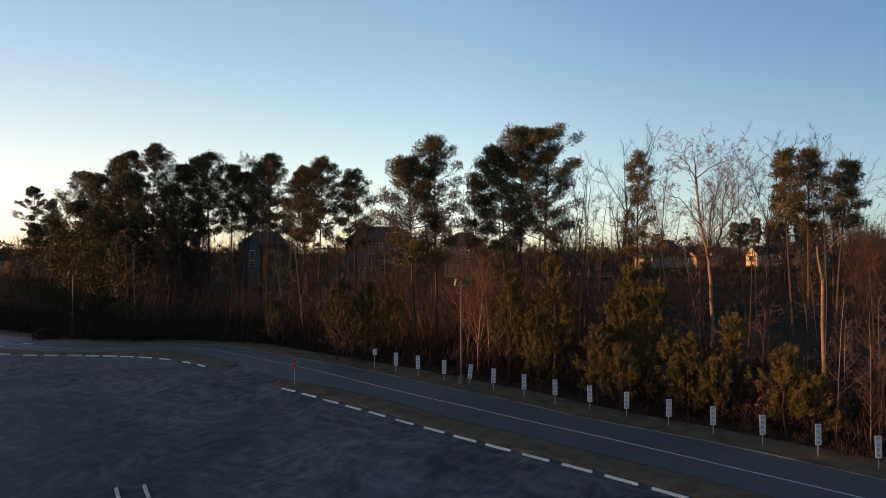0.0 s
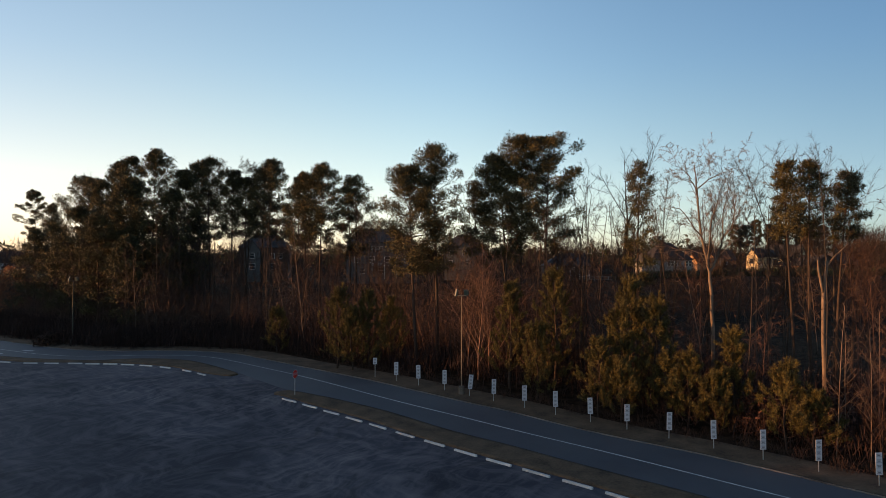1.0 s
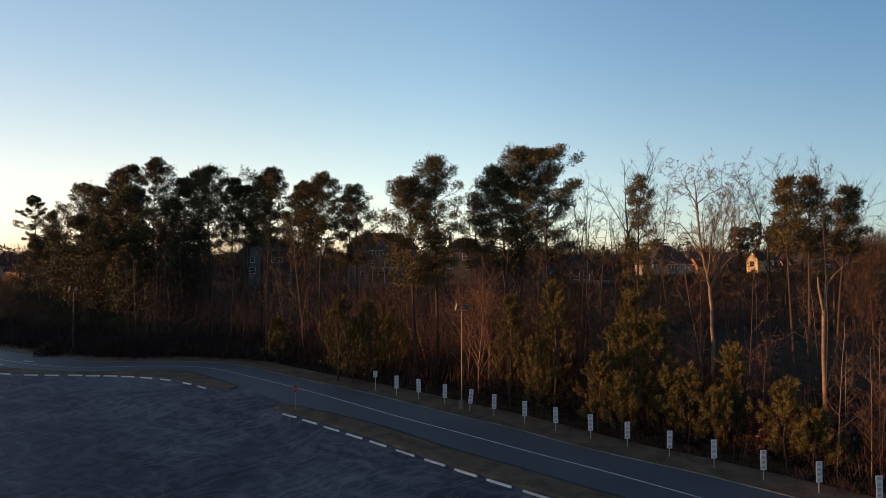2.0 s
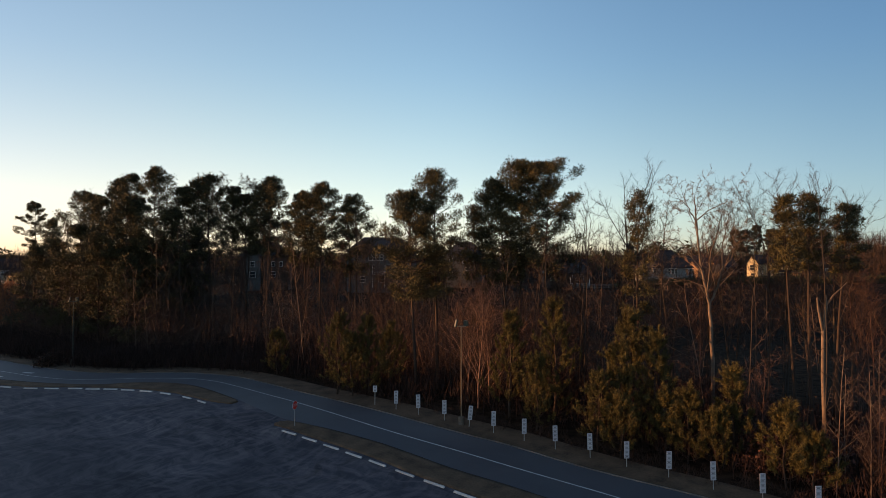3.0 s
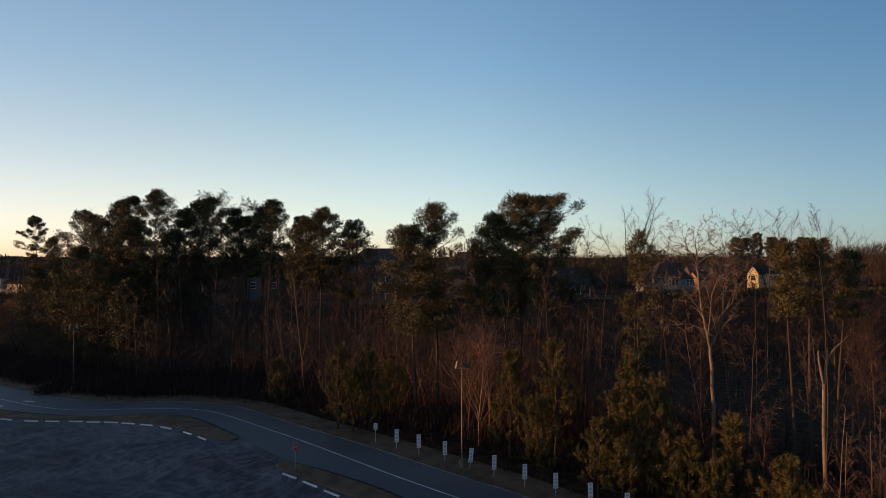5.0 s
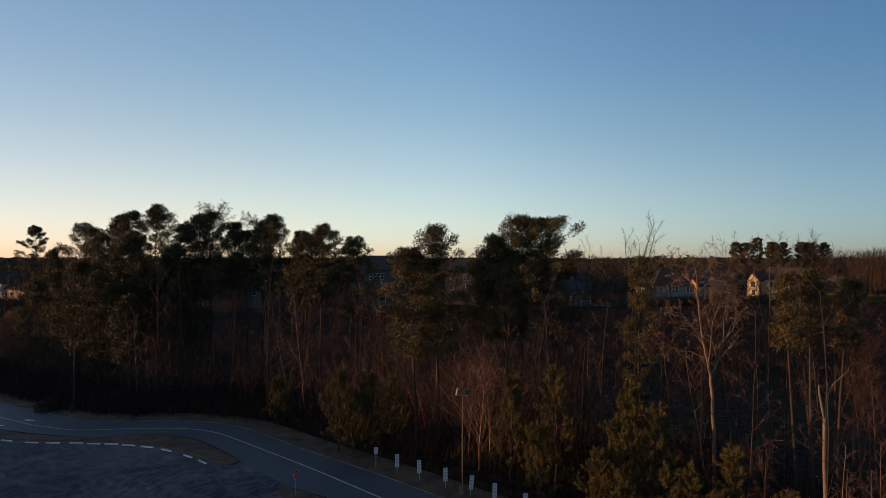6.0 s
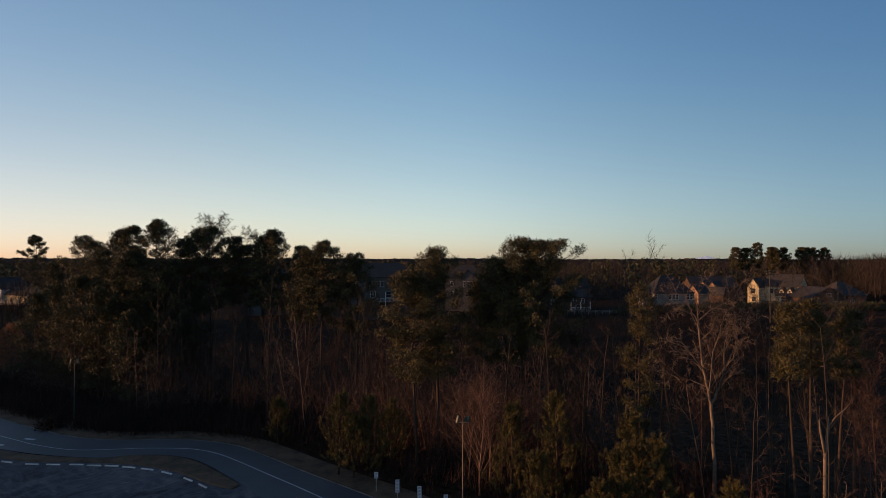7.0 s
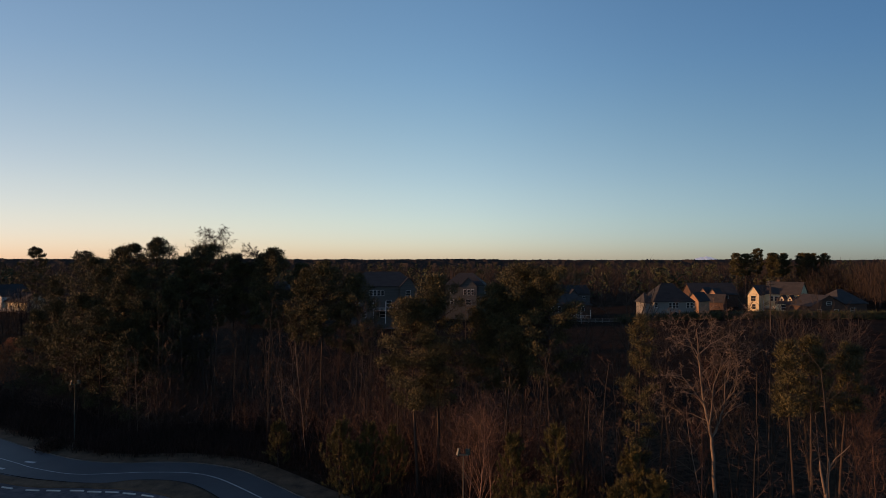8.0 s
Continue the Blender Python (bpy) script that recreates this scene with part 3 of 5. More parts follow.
def between(name, a, b, mat, lift, across=10, count=90, thick=0.0):
    """A surface that follows the ground between two lines, with a side wall where it is thick."""
    a, b = even(a, count), even(b, count)
    v, f = [], []
    for p, q in zip(a, b):
        for k in range(across + 1):
            r = p.lerp(q, k / across)
            edge = 0.03 if thick and k in (0, across) else 0.0
            v.append((r.x, r.y, land(r.x, r.y) + lift - edge))
    w = across + 1
    for j in range(count - 1):
        for k in range(across):
            f.append((j * w + k, j * w + k + 1, (j + 1) * w + k + 1, (j + 1) * w + k))
    if thick:
        n = len(v)
        rim = [j * w for j in range(count)] + [(count - 1) * w + k for k in range(1, w)] + [j * w + w - 1 for j in range(count - 2, -1, -1)] + [k for k in range(w - 2, 0, -1)]
        v += [(v[i][0], v[i][1], v[i][2] - thick) for i in rim]
        for i in range(len(rim)):
            j = (i + 1) % len(rim)
            f.append((rim[i], rim[j], n + j, n + i))
    me = mesh_of(name, np.array(v), np.array(f), mat)
    bm = bmesh.new()
    bm.from_mesh(me)
    bmesh.ops.recalc_face_normals(bm, faces=bm.faces)
    bm.to_mesh(me)
    bm.free()
    return me


FAR_EDGE = curve([(-90, 101), (-75, 92), (-62.8, 85), (-56.8, 81.4), (-51.5, 78.5), (-46.5, 76.3), (-40.9, 75.2), (-35.8, 75.6), (-30.8, 75.2), (-25.2, 73.0), (-20.1, 68.8), (-14.8, 64), (-9.6, 59.7), (-6.3, 57.1), (-1.2, 53), (2.3, 50.3), (5.3, 48.1), (9, 44.6), (12.3, 41.6), (16.0, 38.5), (18.0, 36.5), (19.9, 34.6), (22.9, 31.3), (30, 24.3), (48, 6)], 0.7)
NEAR_EDGE = curve([(-90, 86), (-62, 75.5), (-52, 71.3), (-46, 69.5), (-39.6, 68.6), (-36.2, 69.6), (-32.5, 69.6), (-29.3, 68.6), (-26.3, 66.4), (-21.4, 61.6), (-17.5, 57.5), (-13.9, 54.3), (-10.1, 52.2), (-5.4, 49.0), (-2.4, 46.4), (0.5, 43.6), (4.4, 40.2), (7.5, 37.2), (10.2, 34.7), (13.6, 31.6), (15.7, 29.3), (26, 18.6), (42, 1.6)], 0.7)
LOT_BACK = [Vector((-120, 20)), Vector((-60, -60)), Vector((30, -60)), Vector((60, -30))]
tagged(new("parking_lot", between("parking_lot", curve([(-90, 86), (-60, 74.5), (-46, 69.2), (-30, 67), (-21.2, 62.3), (-17.4, 58.6), (-13.6, 54.6), (-8, 49.4), (-2, 44.2), (4.1, 38.4), (12, 31), (26, 17.4), (42, 1)], 0.7), LOT_BACK, LOT, 0.02, 30, 110)), "empty parking lot of dark scuffed asphalt", "parking lot", kind="structure")
tagged(new("road", between("road", FAR_EDGE, NEAR_EDGE, ROAD, 0.03, 8, 200)), "two-lane grey asphalt access road bending past the lot", "road", kind="structure")

STRIP_FRONT = curve([(-14.9, 52.9), (-13.6, 52.1), (-11, 50.0), (-8.0, 47.7), (-5, 45.2), (-1.9, 42.0), (1.2, 39.1), (4.2, 36.4), (7.2, 33.8), (10.2, 30.9), (12.6, 28.6), (25, 16.2), (40, 0.7)], 0.7)
STRIP_BACK = curve([(-15.0, 53.4), (-13.9, 54.1), (-10.1, 52.0), (-5.4, 48.8), (-2.4, 46.2), (0.5, 43.4), (4.4, 40.0), (7.5, 37.0), (10.2, 34.5), (13.6, 31.4), (15.7, 29.1), (25.8, 18.4), (41.8, 1.4)], 0.7)
tagged(new("grass_strip", between("grass_strip", STRIP_FRONT, STRIP_BACK, VERGE, 0.11, 8, 120, 0.12)), "low strip of dry grass between lot and road", "grass", kind="structure")
ISLAND_FRONT = curve([(-66, 75.0), (-55, 70.3), (-50, 68.3), (-46, 67.2), (-40, 67.0), (-36, 66.6), (-33, 65.9), (-29, 64.2), (-26, 62.2), (-23.2, 60.3), (-20.6, 59.3)], 0.7)
ISLAND_BACK = curve([(-66, 76.4), (-55, 72.0), (-50, 70.2), (-46, 69.2), (-39.6, 68.4), (-36.2, 69.4), (-32.5, 69.4), (-29.3, 68.4), (-26.3, 66.2), (-21.6, 61.6), (-20.3, 59.8)], 0.7)
tagged(new("grass_island", between("grass_island", ISLAND_FRONT, ISLAND_BACK, VERGE, 0.11, 8, 90, 0.12)), "curved island of dry brown grass beside the road", "grass", kind="structure")


def offset(line, d):
    out = []
    for k, p in enumerate(line):
        t = (line[min(k + 1, len(line) - 1)] - line[max(k - 1, 0)]).normalized()
        out.append(p + Vector((-t.y, t.x)) * d)
    return out


def kerb_line(line, name, width, lift):
    tagged(new(name, between(name, line, offset(line, width), KERB, lift, 2, 240, 0.13)), "weathered concrete kerb half hidden by litter", "kerb", kind="structure")


kerb_line(FAR_EDGE, "kerb", 0.2, 0.095)
VERGE_BACK = offset(FAR_EDGE, 3.4)
tagged(new("verge", between("verge", offset(FAR_EDGE, 0.2), VERGE_BACK, VERGE, 0.08, 8, 240)), "verge of dry grass and fallen leaves along the kerb", "grass", kind="structure")

LINE = curve([(-62, 79.5), (-54, 75.3), (-49.9, 73.2), (-43.7, 71.3), (-36, 72.0), (-30.5, 71.8), (-26.9, 70.3), (-23.3, 67.5), (-18, 62.8), (-10.9, 56.7), (-4.7, 51.5), (1.3, 46.8), (4.8, 43.8), (8.2, 40.7), (11.2, 37.9), (16.2, 32.9), (20.1, 29.0), (34, 14.6)], 0.7)
tagged(new("road_line", between("road_line", LINE, offset(LINE, 0.12), PAINT, 0.036, 1, 260)), "thin worn white line painted on the road", "road marking", kind="structure")


def paint_bar(x, y, turn, ln, wd):
    ob = tagged(new("road_marking", mesh_of("road_marking", np.array([(-ln / 2, -wd / 2, 0), (ln / 2, -wd / 2, 0), (ln / 2, wd / 2, 0), (-ln / 2, wd / 2, 0)]), np.array([(0, 1, 2, 3)]), PAINT)), "short white bar painted on the asphalt", "road marking", kind="structure")
    ob.matrix_world = pose(x, y, land(x, y) + 0.037, 0, 0, turn)


for spot in ((-52.3, 75.6, -15, 1.6, 0.5), (-54.6, 73.4, -20, 1.8, 0.4)):
    paint_bar(*spot)


# ---- wheel stops ----
def wheel_stop_mesh():
    bm = bmesh.new()
    prof = [(-0.085, 0.0), (-0.085, 0.05), (-0.055, 0.12), (0.055, 0.12), (0.085, 0.05), (0.085, 0.0)]
    rings = []
    for x, k in ((-0.93, 0.75), (-0.89, 1.0), (0.89, 1.0), (0.93, 0.75)):
        rings.append([bm.verts.new((x, y * k, z * (1.0 if k == 1.0 else 0.85))) for y, z in prof])
    for a, b in zip(rings, rings[1:]):
        for i in range(6):
            bm.faces.new((a[i], a[(i + 1) % 6], b[(i + 1) % 6], b[i]))
    bm.faces.new(rings[0][::-1])
    bm.faces.new(rings[-1])
    bmesh.ops.recalc_face_normals(bm, faces=bm.faces)
    me = bpy.data.meshes.new("wheel_stop")
    bm.to_mesh(me)
    bm.free()
    me.materials.append(CONCRETE)
    return me


STOP = wheel_stop_mesh()


def wheel_stop(x, y, turn, size=1.0, label="pale concrete wheel stop at the edge of the lot"):
    ob = tagged(new("wheel_stop", STOP), label, "wheel stop", "wheel stops")
    ob.matrix_world = pose(x, y, land(x, y) + 0.02, 0, 0, turn) @ Matrix.Diagonal((size, 1, 1, 1))


rnd = random.Random(4)
ROW_A = [(-13.1, 51.0), (-11.0, 49.4), (-8.9, 47.7), (-6.85, 46.0), (-4.85, 44.3), (-2.7, 42.3), (-0.6, 40.35), (1.4, 38.4), (3.35, 36.6), (5.35, 34.8), (7.35, 33.05), (9.25, 31.25), (11.1, 29.45), (13.0, 27.6), (14.9, 25.7)]
for k, (x, y) in enumerate(ROW_A):
    a, b = ROW_A[max(0, k - 1)], ROW_A[min(len(ROW_A) - 1, k + 1)]
    wheel_stop(x, y, math.degrees(math.atan2(b[1] - a[1], b[0] - a[0])) + rnd.uniform(-1.5, 1.5))
ROW_B = [(-24.2, 60.1, -42), (-26.4, 61.8, -38), (-29.5, 63.7, -27), (-32.1, 64.8, -17), (-34.4, 65.4, -9), (-36.5, 65.8, -4), (-38.5, 65.9, -3), (-40.6, 66.2, -3), (-43.2, 66.2, -4), (-45.6, 66.3, -6), (-48.9, 67.0, -14), (-51.8, 68.0, -18)]
for x, y, turn in ROW_B:
    wheel_stop(x, y, turn + rnd.uniform(-2, 2), 0.85)
for x, y in ((-15.8, 29.3), (-14.6, 29.7)):
    wheel_stop(x, y, -57, 1.0, "pale concrete wheel stop out on the open lot")


# ---- signs ----
def notice_sign(x, y, turn, tilt, rows, panel_h, bottom, label):
    """A narrow white notice on a steel post; the unreadable writing is plain bars."""
    ob = new("notice_sign")
    ob.matrix_world = pose(x, y, land(x, y) + 0.08, 0, tilt, turn)
    tagged(ob, label, "sign", "notices along the road")
    post = boxes((-0.025, 0.025, -0.012, 0.012, -0.1, bottom + 0.05))
    part("post", post, STEEL, ob)
    face = part("panel", boxes((-0.19, 0.19, -0.035, -0.02, bottom, bottom + panel_h), bevel=0.005), SIGN_WHITE, ob)
    step = panel_h / rows
    for k in range(rows):
        z = bottom + step * (k + 0.5)
        bars = boxes((-0.13, 0.13, -0.0375, -0.034, z + step * 0.16, z + step * 0.26), (-0.09, 0.09, -0.0375, -0.034, z - step * 0.12, z + step * 0.08), (-0.15, 0.15, -0.0375, -0.034, z - step * 0.28, z - step * 0.20))
        part("writing_bars", bars, SIGN_INK, face)


SIGNS = [(-6.7, 58.9), (-4.5, 57.3), (-2.3, 55.7), (0.1, 54.1), (2.25, 52.4), (4.25, 50.9), (6.6, 49.0), (8.8, 47.2), (11.1, 45.4), (13.3, 43.6), (15.55, 41.5), (17.65, 39.3), (19.7, 37.1), (21.8, 35.0), (23.8, 32.9)]
for k, (x, y) in enumerate(SIGNS):
    if k == 0:
        notice_sign(x, y, 4, 0, 2, 0.62, 1.25, "small white notice on a tall steel post")
    else:
        notice_sign(x, y, 5 + rnd.uniform(-4, 5), 6 if k == 4 else rnd.uniform(-1.5, 1.5), 4, 1.22, 0.60 + rnd.uniform(-0.05, 0.05), "leaning narrow white notice on a steel post" if k == 4 else "narrow white notice on a short steel post")


def stop_sign(x, y, turn):
    ob = tagged(new("stop_sign"), "red octagonal stop sign on a steel post", "sign")
    ob.matrix_world = pose(x, y, land(x, y) + 0.08, 0, 0, turn)
    part("post", boxes((-0.03, 0.03, -0.015, 0.015, -0.1, 2.1)), STEEL, ob)
    for name, r, y0, y1, mat in (("rim", 0.405, -0.02, -0.016, SIGN_WHITE), ("panel", 0.375, -0.026, -0.0205, SIGN_RED)):
        bm = bmesh.new()
        bmesh.ops.create_cone(bm, cap_ends=True, segments=8, radius1=r, radius2=r, depth=y1 - y0 if name == "panel" else 0.01, matrix=Matrix.Translation((0, (y0 + y1) / 2, 1.82)) @ Matrix.Rotation(radians(90), 4, "X") @ Matrix.Rotation(radians(22.5), 4, "Z"))
        part(name, bm, mat, ob)
    word = bpy.data.curves.new("lettering", "FONT")
    word.body, word.size, word.align_x, word.align_y, word.extrude = "STOP", 0.30, "CENTER", "CENTER", 0.002
    holder = new("lettering", word)
    flat = bpy.data.meshes.new_from_object(holder)
    bpy.data.objects.remove(holder)
    letters = part("lettering", flat, SIGN_WHITE, ob)
    letters.matrix_local = pose(0, -0.031, 1.82, 90, 0, 0)


stop_sign(-13.0, 52.6, 70)


def lamp_post(x, y, h, turn, label, paint, width):
    """A tall post with two flood heads on a crossbar."""
    ob = tagged(new("lamp_post"), label, "street lamp", "lot lamps")
    ob.matrix_world = pose(x, y, land(x, y), 0, 0, turn)
    bm = bmesh.new()
    rod(bm, (0, 0, -0.2), (0, 0, 0.75), 0.27, 0.25, 16)
    part("footing", bm, KERB, ob, "round concrete footing")
    bm = bmesh.new()
    rod(bm, (0, 0, 0.75), (0, 0, h - 0.25), width, width * 0.6, 14)
    part("pole", bm, paint, ob)
    part("crossbar", boxes((-0.42, 0.42, -0.035, 0.035, h - 0.33, h - 0.25)), paint, ob)
    head = part("floodlight", boxes((-0.05, 0.09, -0.17, 0.17, -0.32, 0.32), bevel=0.025), LAMP_DARK, ob)
    head.matrix_local = pose(-0.46, 0, h - 0.02, 0, 14, 20)
    part("lens", boxes((-0.063, -0.052, -0.14, 0.14, -0.28, 0.28)), LENS, head, "pale glass lens")
    back = part("floodlight", boxes((-0.20, 0.20, -0.24, 0.24, -0.12, 0.12), bevel=0.03), LAMP_DARK, ob, "dark green flood head")
    back.matrix_local = pose(0.42, 0.05, h - 0.02, 80, 0, 150)


lamp_post(1.6, 53.0, 9.0, 0, "tan steel lamp post with two flood heads", LAMP_POLE, 0.055)
lamp_post(-50.3, 81.4, 8.9, 20, "slender dark lamp post with two flood heads", LAMP_DARK, 0.065)


# ---- houses ----
def gable_prism(bm, x0, x1, y0, y1, z0, rise, along_x, over=0.35, thick=0.18):
    """A pitched roof over a box; along_x: its ridge runs along x."""
    def put(p):
        return bm.verts.new(p)
    if along_x:
        m = (y0 + y1) / 2
        k = rise / ((y1 - y0) / 2)
        sec = [(y0 - over, z0 - over * k), (m, z0 + rise), (y1 + over, z0 - over * k), (y1 + over, z0 - over * k + thick), (m, z0 + rise + thick), (y0 - over, z0 - over * k + thick)]
        a = [put((x0 - over, y, z)) for y, z in sec]
        b = [put((x1 + over, y, z)) for y, z in sec]
    else:
        m = (x0 + x1) / 2
        k = rise / ((x1 - x0) / 2)
        sec = [(x0 - over, z0 - over * k), (m, z0 + rise), (x1 + over, z0 - over * k), (x1 + over, z0 - over * k + thick), (m, z0 + rise + thick), (x0 - over, z0 - over * k + thick)]
        a = [put((x, y0 - over, z)) for x, z in sec]
        b = [put((x, y1 + over, z)) for x, z in sec]
    for i in range(6):
        bm.faces.new((a[i], a[(i + 1) % 6], b[(i + 1) % 6], b[i]))
    for c in (a[::-1], b):
        bm.faces.new((c[0], c[1], c[4], c[5]))
        bm.faces.new((c[1], c[2], c[3], c[4]))
    bmesh.ops.recalc_face_normals(bm, faces=bm.faces)


def hip_prism(bm, x0, x1, y0, y1, z0, rise, over=0.45):
    x0, x1, y0, y1 = x0 - over, x1 + over, y0 - over, y1 + over
    half = min(x1 - x0, y1 - y0) / 2
    low = [bm.verts.new(p) for p in ((x0, y0, z0 - 0.15), (x1, y0, z0 - 0.15), (x1, y1, z0 - 0.15), (x0, y1, z0 - 0.15))]
    mid = [bm.verts.new((v.co.x, v.co.y, z0 + 0.05)) for v in low]
    r = [bm.verts.new((x0 + half * 0.9, (y0 + y1) / 2, z0 + rise)), bm.verts.new((x1 - half * 0.9, (y0 + y1) / 2, z0 + rise))]
    bm.faces.new(low[::-1])
    for i in range(4):
        bm.faces.new((low[i], low[(i + 1) % 4], mid[(i + 1) % 4], mid[i]))
    bm.faces.new((mid[0], mid[1], r[1], r[0]))
    bm.faces.new((mid[1], mid[2], r[1]))
    bm.faces.new((mid[2], mid[3], r[0], r[1]))
    bm.faces.new((mid[3], mid[0], r[0]))


def walls(bm, x0, x1, y0, y1, z0, z1, rise=0.0, along_x=True):
    """A wall block, its gable ends filled in."""
    sec = [(0, z0), (1, z0), (1, z1), (0.5, z1 + rise), (0, z1)] if rise else [(0, z0), (1, z0), (1, z1), (0, z1)]
    ends = []
    for e in (0, 1):
        if along_x:
            ends.append([bm.verts.new(((x0, x1)[e], y0 + (y1 - y0) * u, z)) for u, z in sec])
        else:
            ends.append([bm.verts.new((x0 + (x1 - x0) * u, (y0, y1)[e], z)) for u, z in sec])
    n = len(sec)
    for i in range(n):
        bm.faces.new((ends[0][i], ends[0][(i + 1) % n], ends[1][(i + 1) % n], ends[1][i]))
    bm.faces.new(ends[0][::-1])
    bm.faces.new(ends[1])
    bmesh.ops.recalc_face_normals(bm, faces=bm.faces)


def window(parent, side, u, z, w, h, edge):
    """A framed window on the front ('s') or west ('w') face at the given coordinate."""
    f = boxes((-w / 2 - 0.07, w / 2 + 0.07, -0.07, 0.02, z - 0.08, z), (-w / 2 - 0.07, w / 2 + 0.07, -0.07, 0.02, z + h, z + h + 0.08), (-w / 2 - 0.07, -w / 2, -0.07, 0.02, z, z + h), (w / 2, w / 2 + 0.07, -0.07, 0.02, z, z + h), (-w / 2, w / 2, -0.06, 0.02, z + h / 2 - 0.03, z + h / 2 + 0.03))
    ob = part("window", f, TRIM, parent)
    ob.matrix_local = pose(u, edge, 0) if side == "s" else pose(edge, u, 0, 0, 0, -90)
    part("pane", boxes((-w / 2, w / 2, -0.03, -0.01, z, z + h)), GLASS, ob)


def house(x, y, turn, label, blocks, wins, z_off=0.0, chimney=None, deck=None):
    """blocks: (x0, x1, y0, y1, wall_top, rise, roof kind, wall material). wins: (side, u, z, w, h, edge)."""
    ob = tagged(new("house"), label, "house", "houses beyond the field")
    ob.matrix_world = pose(x, y, land(x, y) + z_off, 0, 0, turn)
    for x0, x1, y0, y1, top, rise, kind, mat in blocks:
        bm = bmesh.new()
        walls(bm, x0, x1, y0, y1, -2.5, top, 0 if kind == "hip" else rise, kind == "x")
        part("wall", bm, mat, ob)
        bm = bmesh.new()
        if kind == "hip":
            hip_prism(bm, x0, x1, y0, y1, top + 0.02, rise)
        else:
            gable_prism(bm, x0, x1, y0, y1, top + 0.02, rise, kind == "x")
        part("roof", bm, SHINGLE, ob)
    for w in wins:
        window(ob, *w)
    if chimney:
        cx, cy, ctop = chimney
        part("chimney", boxes((cx - 0.5, cx + 0.5, cy - 0.4, cy + 0.4, 0, ctop), (cx - 0.58, cx + 0.58, cy - 0.48, cy + 0.48, ctop, ctop + 0.15)), BRICK, ob)
    if deck:
        x0, x1, y0, y1, z = deck
        d = part("deck", boxes((x0, x1, y0, y1, z - 0.25, z)), TIMBER, ob)
        for px in (x0 + 0.1, (x0 + x1) / 2, x1 - 0.1):
            part("post", boxes((px - 0.09, px + 0.09, y0, y0 + 0.18, -2.5, z + 3.0)), TRIM, d)
        part("railing", boxes((x0, x1, y0, y0 + 0.06, z + 0.92, z + 1.0), *[(x0 + 0.4 * k, x0 + 0.4 * k + 0.05, y0, y0 + 0.05, z, z + 0.92) for k in range(int((x1 - x0) / 0.4))]), TRIM, d)
    return ob


house(-20.5, 198, 6, "large grey three-storey house with a dark hipped roof", [(-11, 11, -6, 6, 11.2, 4.6, "hip", GREY_SIDING), (5.5, 11, -7.2, -5.5, 11.0, 3.0, "y", GREY_SIDING)],
      [("s", -8, 8.2, 1.0, 1.7, -6), ("s", -3.6, 8.2, 0.9, 1.7, -6), ("s", -2.4, 8.2, 0.9, 1.7, -6), ("s", -1.2, 8.2, 0.9, 1.7, -6), ("s", 0.0, 8.2, 0.9, 1.7, -6), ("s", 8.2, 8.2, 1.4, 1.7, -7.2), ("s", -8, 4.8, 1.0, 1.7, -6), ("s", -3, 4.8, 1.6, 1.9, -6), ("s", 2, 4.8, 1.6, 1.9, -6), ("s", 8.2, 4.8, 1.4, 1.8, -7.2), ("s", -6, 1.2, 1.4, 1.8, -6), ("s", 0, 1.2, 1.8, 2.0, -6)],
      z_off=1.7, deck=(-3, 5, -9.5, -6.02, 3.6))
house(8, 222, -8, "grey two-storey house with a dark hipped roof and tall windows", [(-7, 7, -5, 5, 10.8, 4.4, "hip", GREY_SIDING), (-1.5, 4.5, -6.2, -4.5, 10.5, 3.0, "y", GREY_SIDING)],
      [("s", -4.6, 7.6, 1.0, 1.6, -5), ("s", 0.2, 7.4, 0.9, 1.9, -6.2), ("s", 1.6, 7.4, 0.9, 1.9, -6.2), ("s", 3.0, 7.4, 0.9, 1.9, -6.2), ("s", -4.6, 4, 1.2, 1.7, -5), ("s", 1.5, 3.8, 1.8, 2.0, -6.2)], z_off=1.4, chimney=(-5.5, 0, 15.8))
house(-61, 206, 8, "dim brick and grey house with a dark roof behind pines", [(-8, 8, -5, 5, 11.4, 4.8, "hip", BRICK), (-6, -1, -6.4, -4.5, 10.6, 3.2, "y", GREY_SIDING)],
      [("s", -3.5, 7.8, 1.4, 1.7, -6.4), ("s", 3, 7.8, 1.0, 1.7, -5), ("s", 5.5, 7.8, 1.0, 1.7, -5), ("s", 3, 4.2, 1.6, 1.9, -5), ("s", -3.5, 4.2, 1.8, 1.9, -6.4)])
house(77.5, 208, 4, "white two-storey house with a dark hipped roof", [(-7.2, 6.4, -5.5, 5.5, 5.7, 6.0, "hip", SIDING), (-9.6, -7.2, -4, 4, 5.2, 3.2, "hip", SIDING)],
      [("s", -6.5, 3.8, 1.0, 1.5, -5.5), ("s", -1.6, 3.6, 0.9, 1.7, -5.5), ("s", -0.4, 3.6, 0.9, 1.7, -5.5), ("s", 0.8, 3.6, 0.9, 1.7, -5.5), ("s", 5.8, 3.6, 0.9, 1.7, -5.5), ("s", 4.6, 3.6, 0.9, 1.7, -5.5), ("s", -1.4, 0.5, 1.0, 1.7, -5.5), ("s", 0.2, 0.5, 1.0, 1.7, -5.5), ("s", 6, 0.5, 1.4, 1.7, -5.5)])
house(92.6, 218.5, -50, "small brick house with a sunlit front gable", [(-2.1, 2.1, -4, 4, 4.7, 2.7, "y", SUNLIT_BRICK)],
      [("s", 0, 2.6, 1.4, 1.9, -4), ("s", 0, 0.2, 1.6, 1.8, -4)])
